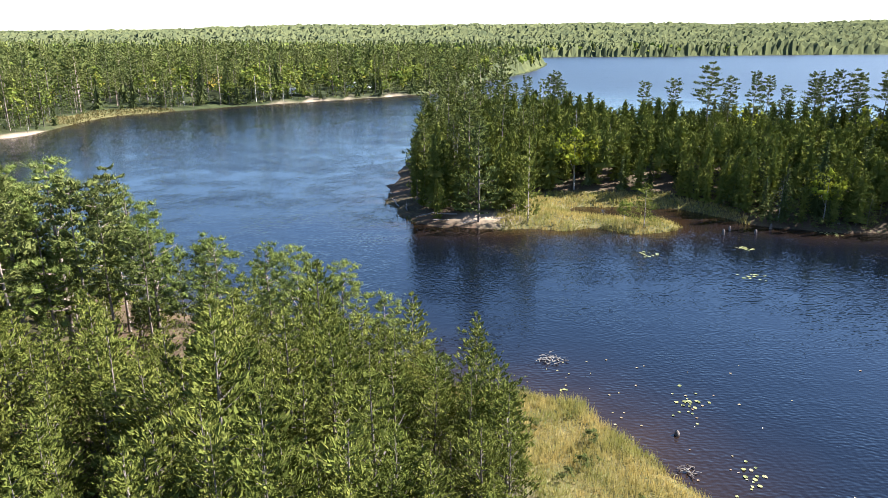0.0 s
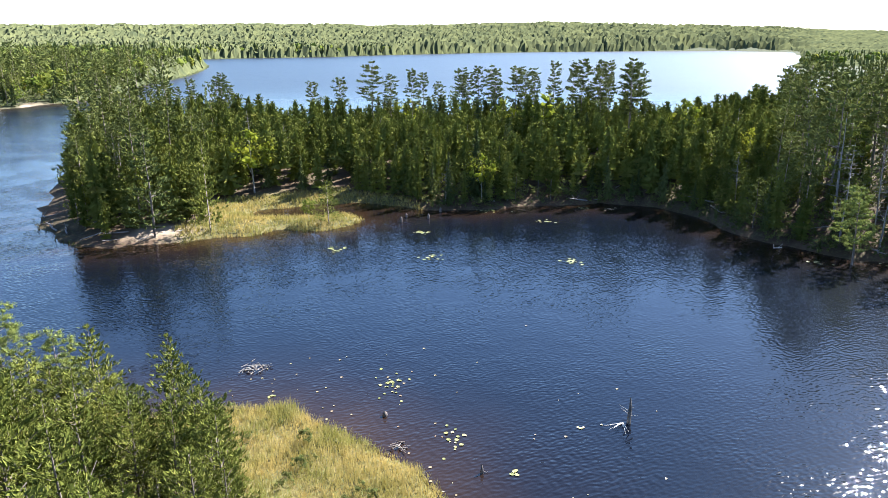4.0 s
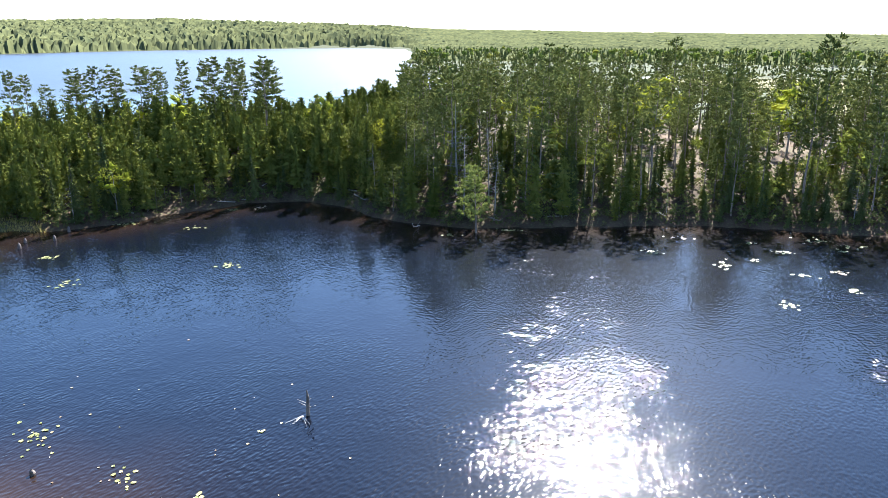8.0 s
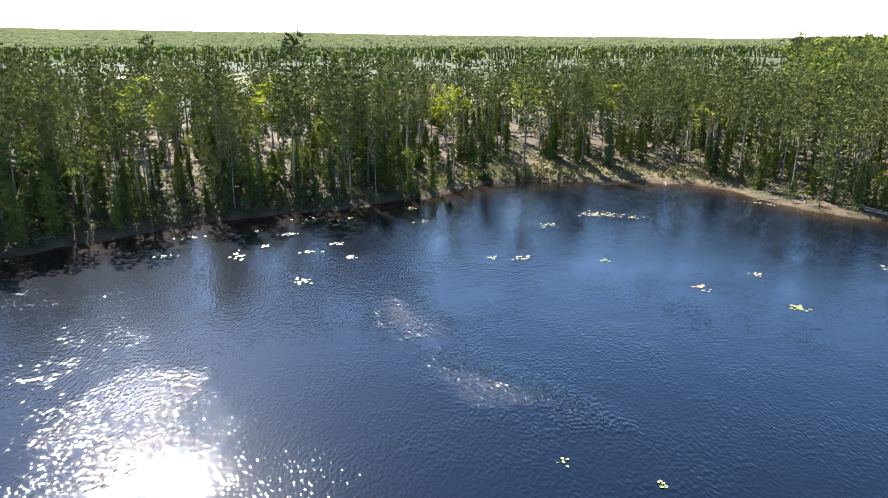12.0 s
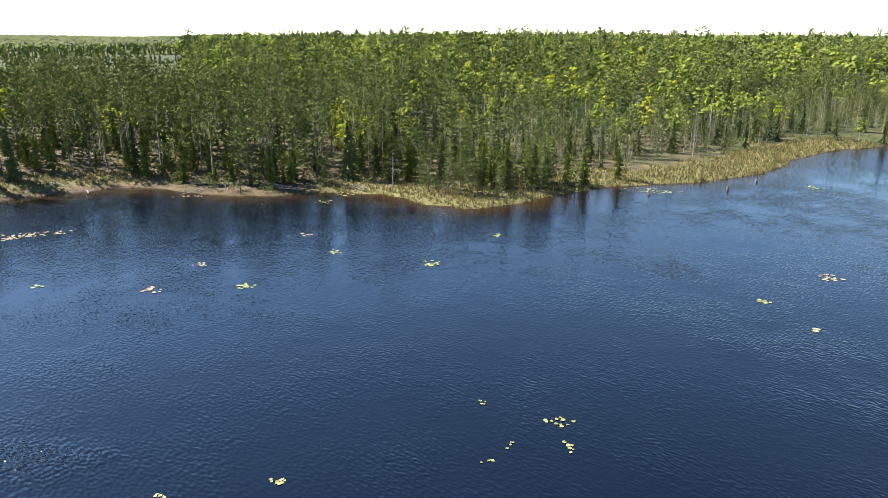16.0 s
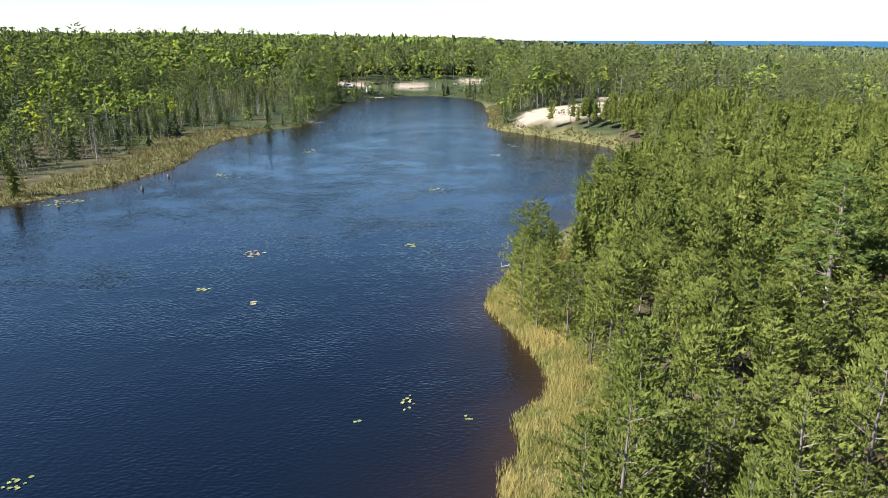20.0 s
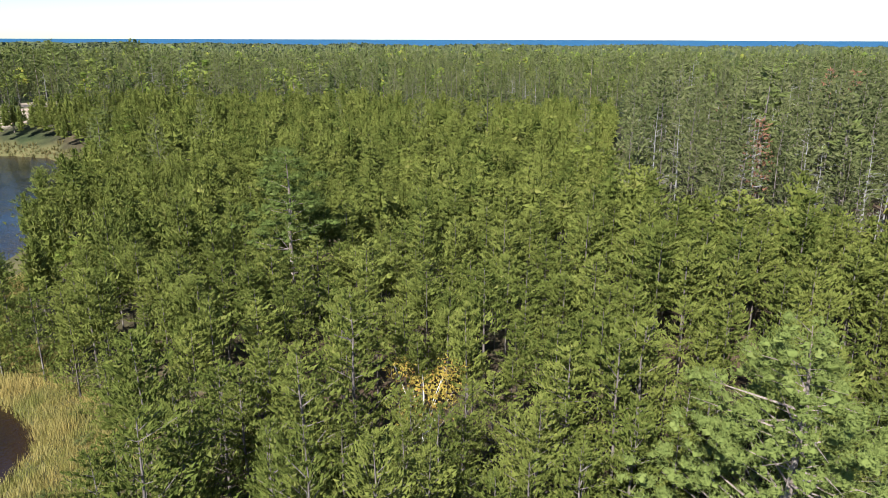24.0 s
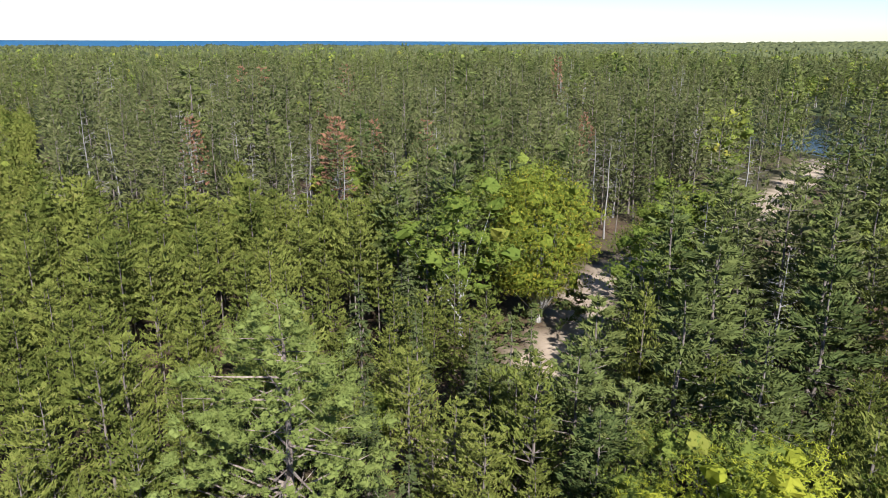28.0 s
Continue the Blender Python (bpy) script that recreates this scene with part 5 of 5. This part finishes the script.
PADS_FAR_A = [
    (13.9, -65.9, 4, 0.5, 0.7), (61.8, -38.3, 9, 1.0, 0.8), (72.1, 10.3, 7, 0.9, 1.1), (20.0, -70.2, 4, 0.7, 0.6),
    (68.2, -31.5, 7, 0.9, 1.0), (52.4, -57.2, 9, 1.0, 0.9), (33.8, 72.8, 6, 1.3, 1.1), (48.0, 64.4, 7, 1.3, 1.1),
    (79.1, -14.5, 7, 0.8, 1.1), (79.7, -11.0, 4, 0.6, 0.7), (80.4, 5.7, 6, 0.6, 0.9), (77.8, -23.8, 4, 0.6, 0.7),
    (71.8, -39.5, 5, 0.8, 0.7)]
PADS_FAR_B = [
    (64.4, -52.7, 5, 0.6, 1.0), (82.5, 11.4, 6, 1.1, 0.7), (81.7, 19.2, 8, 0.8, 1.7), (17.0, -82.8, 9, 1.4, 1.5),
    (24.6, 81.2, 7, 1.1, 1.3), (-1.8, -85.1, 4, 0.9, 0.8), (81.6, 27.6, 8, 1.4, 1.0), (86.3, 7.8, 6, 0.9, 1.0),
    (85.4, 16.8, 4, 0.7, 0.5), (73.3, 51.3, 4, 1.0, 0.6), (54.4, -72.1, 5, 0.6, 1.1), (72.9, -55.5, 4, 0.7, 0.9),
    (37.1, 83.9, 6, 1.1, 1.2)]
PADS_FAR_C = [
    (90.7, 14.5, 7, 1.4, 0.9), (80.0, 46.6, 8, 1.8, 0.6), (90.0, 26.9, 5, 1.2, 0.6), (92.7, 18.8, 4, 0.6, 0.6),
    (95.6, 8.7, 5, 0.8, 0.9), (94.1, -20.9, 7, 1.4, 1.3), (96.9, -3.3, 8, 1.6, 1.3), (55.5, 81.5, 5, 1.3, 1.0),
    (98.3, 8.3, 6, 1.8, 1.0), (98.8, 12.5, 9, 2.0, 1.7), (99.6, -30.7, 34, 4.7, 1.8), (51.4, 90.7, 8, 2.4, 1.1),
    (105.3, -1.8, 6, 1.2, 1.1)]
PADS_FAR_D = [
    (65.4, 85.6, 5, 1.1, 1.2), (68.7, 83.9, 5, 1.1, 1.2), (86.7, -69.2, 5, 1.5, 1.2), (88.5, -75.1, 9, 2.3, 1.8),
    (-7.1, -118.6, 7, 1.9, 0.9), (105.6, -58.1, 6, 3.5, 1.5), (52.0, -112.4, 26, 4.6, 2.6), (31.6, -134.3, 10, 2.7, 2.5),
    (-21.8, -154.6, 5, 1.8, 1.6), (18.7, -161.4, 8, 1.8, 1.7), (18.8, -164.4, 6, 1.9, 1.8), (-28.4, -167.8, 4, 1.6, 1.9)]


def pad_mat(name, a, b):
    m, nt, bs = mat_new(name)
    info = nt.nodes.new("ShaderNodeObjectInfo")
    geo = nt.nodes.new("ShaderNodeNewGeometry")
    f = math_n(nt, "FRACT", math_n(nt, "ADD", info.outputs["Random"], geo.outputs["Random Per Island"]))
    nt.links.new(mixc(nt, f, a, b), bs.inputs["Base Color"])
    bs.inputs["Roughness"].default_value = 0.35
    return m


M_PAD = pad_mat("lily_leaf", (0.10, 0.115, 0.03), (0.24, 0.23, 0.08))
M_PAD_OLD = pad_mat("lily_leaf_old", (0.16, 0.10, 0.06), (0.28, 0.24, 0.12))


def pad_arrays(rad, r):
    """A floating heart-shaped leaf: a notched disc with a raised rim."""
    a = np.linspace(0.25, 6.03, 11)
    rim = np.stack([np.cos(a) * rad, np.sin(a) * rad * 0.82, 0.012 + 0.02 * r.random(11)], 1)
    co = np.concatenate([[[0.06 * rad, 0, 0.008]], rim, rim - [0, 0, 0.02]])
    i = np.arange(1, 11)
    top = np.stack([0 * i, i, i + 1], 1)
    skirt = np.concatenate([np.stack([i, i + 11, i + 12], 1), np.stack([i, i + 12, i + 1], 1)])
    return co, np.concatenate([top, skirt])


rp = np.random.default_rng(31)
PAD_MESH = [mesh_np("pad", *pad_arrays(q, rp), [M_PAD]) for q in (0.09, 0.11, 0.13, 0.16)]
PAD_MESH_OLD = [mesh_np("pad", *pad_arrays(q, rp), [M_PAD_OLD]) for q in (0.10, 0.14)]
for k, (x, y, n, w, l) in enumerate(PADS_NEAR_A + PADS_NEAR_B):
    top = tagged(new("lily_patch"), "patch of yellow-green lily pads on dark water", "water lilies", "lily patches")
    top.location = (x, y, 0)
    ux, uy = x / math.hypot(x, y), y / math.hypot(x, y)
    for i in range(n):
        p, q = rp.normal(0, 0.5) * w, rp.normal(0, 0.5) * l
        leaf_ = part("pad", (PAD_MESH if rp.random() < 0.85 else PAD_MESH_OLD)[int(rp.integers(0, 2))] if rp.random() < 0.5 else PAD_MESH[int(rp.integers(1, 4))], top)
        leaf_.location = (uy * p + ux * q, -ux * p + uy * q, 0.012 + 0.003 * (i % 7))
        leaf_.rotation_euler = (rp.normal(0, 0.04), rp.normal(0, 0.04), rp.uniform(0, 6.28))
for k, (x, y, n, w, l) in enumerate(PADS_FAR_A + PADS_FAR_B + PADS_FAR_C + PADS_FAR_D):
    ux, uy = x / math.hypot(x, y), y / math.hypot(x, y)
    got = []
    for i in range(int(n * 2.2)):
        p, q = rp.normal(0, 0.5) * w, rp.normal(0, 0.5) * l
        co, tr = pad_arrays(rp.uniform(0.12, 0.26), rp)
        got.append((co + np.array([uy * p + ux * q, -ux * p + uy * q, 0.012 + 0.003 * (i % 7)]), tr))
    ob = new("lily_patch", mesh_np("lily_patch", *gather(got), [M_PAD if k % 4 else M_PAD_OLD]))
    ob.location = (x, y, 0)
    tagged(ob, "scattered lily pads far out on the water", "water lilies", "lily patches", "stuff")

# scattered bits of leaf and weed in the near shallows
x, y, r = scatter(6, 34, 24, 52, 0.9, 221)
d = inland(x, y)
ok = (d < -0.3) & (r.random(len(x)) < 0.30 * np.exp((d + 0.3) / 7))
got = []
for qx, qy in zip(x[ok], y[ok]):
    co, tr = pad_arrays(r.uniform(0.04, 0.11), r)
    got.append((co + [qx, qy, 0.012], tr))
tagged(new("floating_leaves", mesh_np("floating_leaves", *gather(got), [M_PAD_OLD])), "floating brown leaves and weed in the shallows", "water weed", kind="stuff")


# ---- dead wood ----
def stump_thing(x, y, hgt, rad, twigs, r, label, base=-0.8):
    top = tagged(new("stump"), label, "stump", "stumps in the water")
    top.location = (x, y, 0)
    part("stem", mesh_np("stem", *pole([(0, 0, base), (0.03, 0, hgt * 0.3), (0.05 * hgt, 0.02, hgt * 0.7), (0.02 * hgt, 0.03, hgt)],
                                       [rad * 1.3, rad, rad * 0.75, rad * 0.25], 8), [BARK["dark"]]), top)
    for i in range(twigs):
        a, z0 = r.uniform(0, 6.28), r.uniform(0.1, 0.7) * hgt
        ln = r.uniform(0.3, 0.9) * max(0.5, hgt * 0.5)
        part("branch", mesh_np("branch", *tube((0, 0, z0), (math.cos(a) * ln, math.sin(a) * ln, z0 + r.uniform(-0.1, 0.5) * ln), rad * 0.3, 0.01, 5), [BARK["dead"]]), top)


rs = np.random.default_rng(41)
for x, y, hh, q, tw in ((29.8, 32.9, 1.9, 0.13, 4), (18.1, 32.2, 0.55, 0.10, 1), (15.3, 41.0, 0.35, 0.18, 0), (31.5, -15.3, 0.6, 0.14, 1), (36.9, 90.2, 0.8, 0.22, 0),
                        (41.3, 90.5, 0.7, 0.2, 0), (44.5, 93.2, 0.8, 0.2, 0), (38.6, 92.4, 0.6, 0.2, 0), (51.4, -109.9, 0.7, 0.25, 1), (42.7, -121.7, 0.7, 0.25, 0), (41.6, -132.8, 0.6, 0.25, 1)):
    stump_thing(x, y, hh, q, tw, rs, "dark rotten stump standing in the water" if tw < 3 else "dark dead stub with bare branches in the water")

# the snag's low fan of twigs at the water
fan = tagged(new("fallen_branch"), "bleached fan of twigs lying on the water beside a stump", "branch")
fan.location = (29.2, 33.1, 0)
for i in range(11):
    a = radians(205 + rs.uniform(-38, 38))
    part("twig", mesh_np("twig", *tube((0.3, 0, 0.03), (0.3 + math.cos(a) * rs.uniform(0.6, 1.9), math.sin(a) * rs.uniform(0.6, 1.7), rs.uniform(0.02, 0.3)), 0.018, 0.005, 4), [BARK["pale"]]), fan)


def brush_pile(x, y, w, l, n, r, label):
    top = tagged(new("brush_pile"), label, "driftwood")
    top.location = (x, y, 0)
    for i in range(n):
        a = r.uniform(0, 3.14)
        c0 = np.array([r.normal(0, 0.33) * w, r.normal(0, 0.33) * l, r.uniform(0.0, 0.18)])
        v = np.array([math.cos(a), math.sin(a), r.normal(0, 0.12)]) * r.uniform(0.25, 0.75) * w * 0.5
        part("stick", mesh_np("stick", *tube(c0 - v, c0 + v, r.uniform(0.015, 0.045), 0.012, 5), [BARK["dark" if r.random() < 0.6 else "grey"]]), top)


brush_pile(8.6, 52.3, 1.5, 1.3, 34, rs, "heap of grey driftwood sticks breaking the water")
brush_pile(14.6, 36.9, 1.0, 1.0, 16, rs, "small tangle of dead stems at the grass edge")
brush_pile(37.4, -200.5, 3.2, 2.0, 16, rs, "bleached driftwood on the bog shore")
brush_pile(24.6, -218.0, 4.5, 3.0, 22, rs, "grey heap of fallen branches at the water")
brush_pile(-29.0, -203.5, 5.0, 3.0, 18, rs, "bleached branches reaching into the water")


def log_thing(x, y, ln, rad, turn, rise, r, mat="dead", label="weathered fallen log lying on the bank"):
    z = max(0.0, float(ground_z(np.array([x]), np.array([y]))[0]))
    top = tagged(new("fallen_log"), label, "log", "fallen logs")
    top.matrix_basis = pose(x, y, z + rad * 0.8, 0, -rise, turn)
    co, tr = pole([(0, 0, 0), (0, 0.03 * ln, ln * 0.4), (0, -0.02 * ln, ln * 0.75), (0, 0.02 * ln, ln)], [rad, rad * 0.85, rad * 0.6, rad * 0.25], 7)
    part("stem", mesh_np("stem", co[:, [2, 1, 0]] * [1, 1, -1], tr[:, ::-1], [BARK[mat]], smooth_it=True), top)
    for i in range(int(r.integers(3, 7))):
        t = r.uniform(0.35, 0.98) * ln
        a = r.uniform(-0.6, 3.7)
        q = r.uniform(0.25, 0.9)
        part("branch", mesh_np("branch", *tube((t, 0, 0), (t + r.uniform(0.1, 0.7), math.cos(a) * q, abs(math.sin(a)) * q), rad * 0.28, 0.008, 4), [BARK[mat]]), top)


# logs that slid down the banks
for i in range(46):
    k = int(rs.integers(0, 3))
    seg = np.array((POINT_SHORE, POINT_SHORE, EAST_SHORE)[k])[(0, 13, 0)[k]:(5, 22, 12)[k]]
    j = int(rs.integers(0, len(seg) - 1))
    t = rs.random()
    p = seg[j] * (1 - t) + seg[j + 1] * t
    out_ = p / np.linalg.norm(p)
    q = p + out_ * rs.uniform(0.5, 6.0)
    log_thing(q[0], q[1], rs.uniform(2.0, 5.5), rs.uniform(0.05, 0.13), rs.uniform(0, 360), rs.uniform(-4, 14), rs, "dead" if rs.random() < 0.6 else "grey")
for x, y, ln, turn, rise in ((103.2, 33.5, 4.0, 150, 35), (74.6, 57.8, 3.0, 200, 10), (-13.6, -76.5, 4.5, 60, 12), (-14.6, -78.5, 4.0, 95, 25), (-15.5, -77.0, 3.6, 30, 35), (-13.2, -74.4, 3.2, 120, 8),
                             (-37, 1.5, 2.4, 40, 4), (-71, -9.5, 3.0, 10, 2)):
    log_thing(x, y, ln, 0.07, turn, rise, rs, "pale", "bleached dead tree fallen at the water's edge")

# ---- the small beach and camp ground across the water ----
m_paint, nt, bs = mat_new("white_paint")
n = noise_n(nt, 3.0, 3.0)
nt.links.new(mixc(nt, n, (0.70, 0.70, 0.68), (0.82, 0.82, 0.80)), bs.inputs["Base Color"])
bs.inputs["Roughness"].default_value = 0.45
m_dark, nt, bs = mat_new("dark_glass")
bs.inputs["Base Color"].default_value = (0.02, 0.025, 0.03, 1)
bs.inputs["Roughness"].default_value = 0.12
m_roof, nt, bs = mat_new("grey_roof")
nt.links.new(mixc(nt, noise_n(nt, 5.0, 3.0), (0.16, 0.15, 0.15), (0.26, 0.25, 0.24)), bs.inputs["Base Color"])
bs.inputs["Roughness"].default_value = 0.85
m_board, nt, bs = mat_new("grey_board")
nt.links.new(mixc(nt, noise_n(nt, 4.0, 4.0, (0.3, 3, 1)), (0.26, 0.23, 0.19), (0.42, 0.38, 0.32)), bs.inputs["Base Color"])
bs.inputs["Roughness"].default_value = 0.8


def block(name, size, at, mat, parent, bevel=0.03, taper=1.0):
    bm = bmesh.new()
    bmesh.ops.create_cube(bm, size=1)
    for v in bm.verts:
        k = taper if v.co.z > 0 else 1.0
        v.co = Vector((v.co.x * size[0] * k, v.co.y * size[1] * k, v.co.z * size[2]))
    bmesh.ops.bevel(bm, geom=bm.edges[:], offset=bevel, segments=2, affect="EDGES")
    me = bpy.data.meshes.new(name)
    bm.to_mesh(me)
    bm.free()
    me.materials.append(mat)
    ob = part(name, me, parent)
    ob.location = at
    return ob


def vehicle(name, x, y, turn, van, label):
    z = float(ground_z(np.array([x]), np.array([y]))[0])
    top = tagged(new(name), label, "vehicle", "parked vehicles")
    top.matrix_basis = pose(x, y, z, 0, 0, turn)
    if van:
        block("body", (5.6, 2.2, 2.3), (0, 0, 1.65), m_paint, top, 0.12, 0.97)
        block("window", (1.4, 2.24, 0.6), (0.9, 0, 2.0), m_dark, top, 0.02)
        block("window", (0.8, 2.24, 0.6), (-1.3, 0, 2.0), m_dark, top, 0.02)
        block("door", (0.7, 2.26, 1.7), (-0.2, 0, 1.4), m_board, top, 0.02)
        spots = (-0.5, 0.5)
    else:
        block("body", (4.6, 1.8, 0.75), (0, 0, 0.75), m_paint, top, 0.15, 0.98)
        block("cabin", (2.3, 1.6, 0.65), (-0.2, 0, 1.42), m_dark, top, 0.12, 0.8)
        block("roof", (1.7, 1.35, 0.06), (-0.2, 0, 1.77), m_paint, top, 0.02)
        spots = (-1.4, 1.4)
    for wx in spots:
        for wy in (-0.85, 0.85):
            bm = bmesh.new()
            bmesh.ops.create_cone(bm, cap_ends=True, segments=18, radius1=0.34, radius2=0.34, depth=0.24)
            me = bpy.data.meshes.new("wheel")
            bm.to_mesh(me)
            bm.free()
            me.materials.append(m_dark)
            w = part("wheel", me, top)
            w.location, w.rotation_euler = (wx, wy, 0.34), (radians(90), 0, 0)


vehicle("camper", -42, 326, 40, True, "white camper trailer parked under the trees by the shore")
vehicle("car", -34, 330, 50, False, "silver-white car parked among the trees")
vehicle("camper", -62, 296, 60, True, "pale camper among trees behind the western beach")
vehicle("car", 20, -331, 5, False, "white car parked near the far beach")

kiosk = tagged(new("hut"), "small white wooden hut with grey roof by the beach", "hut")
kz = float(ground_z(np.array([10.0]), np.array([-318.0]))[0])
kiosk.matrix_basis = pose(10.0, -318.0, kz, 0, 0, 12)
block("wall", (2.4, 2.4, 2.3), (0, 0, 1.15), m_paint, kiosk, 0.03)
block("door", (0.8, 0.06, 1.9), (0.4, 1.22, 0.98), m_board, kiosk, 0.01)
block("roof", (3.0, 3.0, 0.7), (0, 0, 2.66), m_roof, kiosk, 0.04, 0.15)
pier = tagged(new("dock"), "short grey plank dock at the far beach", "dock")
pier.location = (5.5, -304.5, 0)
for i in range(9):
    block("plank", (0.38, 1.8, 0.05), (0.4 * i - 1.6, 0, 0.45), m_board, pier, 0.01)
for px in (-1.5, 1.5):
    for py in (-0.7, 0.7):
        block("post", (0.12, 0.12, 1.6), (px, py, -0.3), m_board, pier, 0.01)


def picnic_table(x, y, turn):
    z = float(ground_z(np.array([x]), np.array([y]))[0])
    top = tagged(new("picnic_table"), "weathered wooden picnic table on the beach lawn", "table", "picnic tables")
    top.matrix_basis = pose(x, y, z, 0, 0, turn)
    block("tabletop", (1.9, 0.8, 0.05), (0, 0, 0.75), m_board, top, 0.01)
    for sy in (-0.7, 0.7):
        block("seat", (1.9, 0.28, 0.05), (0, sy, 0.45), m_board, top, 0.01)
    for sx in (-0.7, 0.7):
        block("leg", (0.08, 1.5, 0.08), (sx, 0, 0.38), m_board, top, 0.01)
        block("leg", (0.08, 0.1, 0.75), (sx, 0.2, 0.375), m_board, top, 0.01)


for x, y, t in ((-30, -344, 20), (-38, -341, 70), (-14, -338, 0), (-55, 291, 30), (-106, 190, 10)):
    picnic_table(x, y, t)
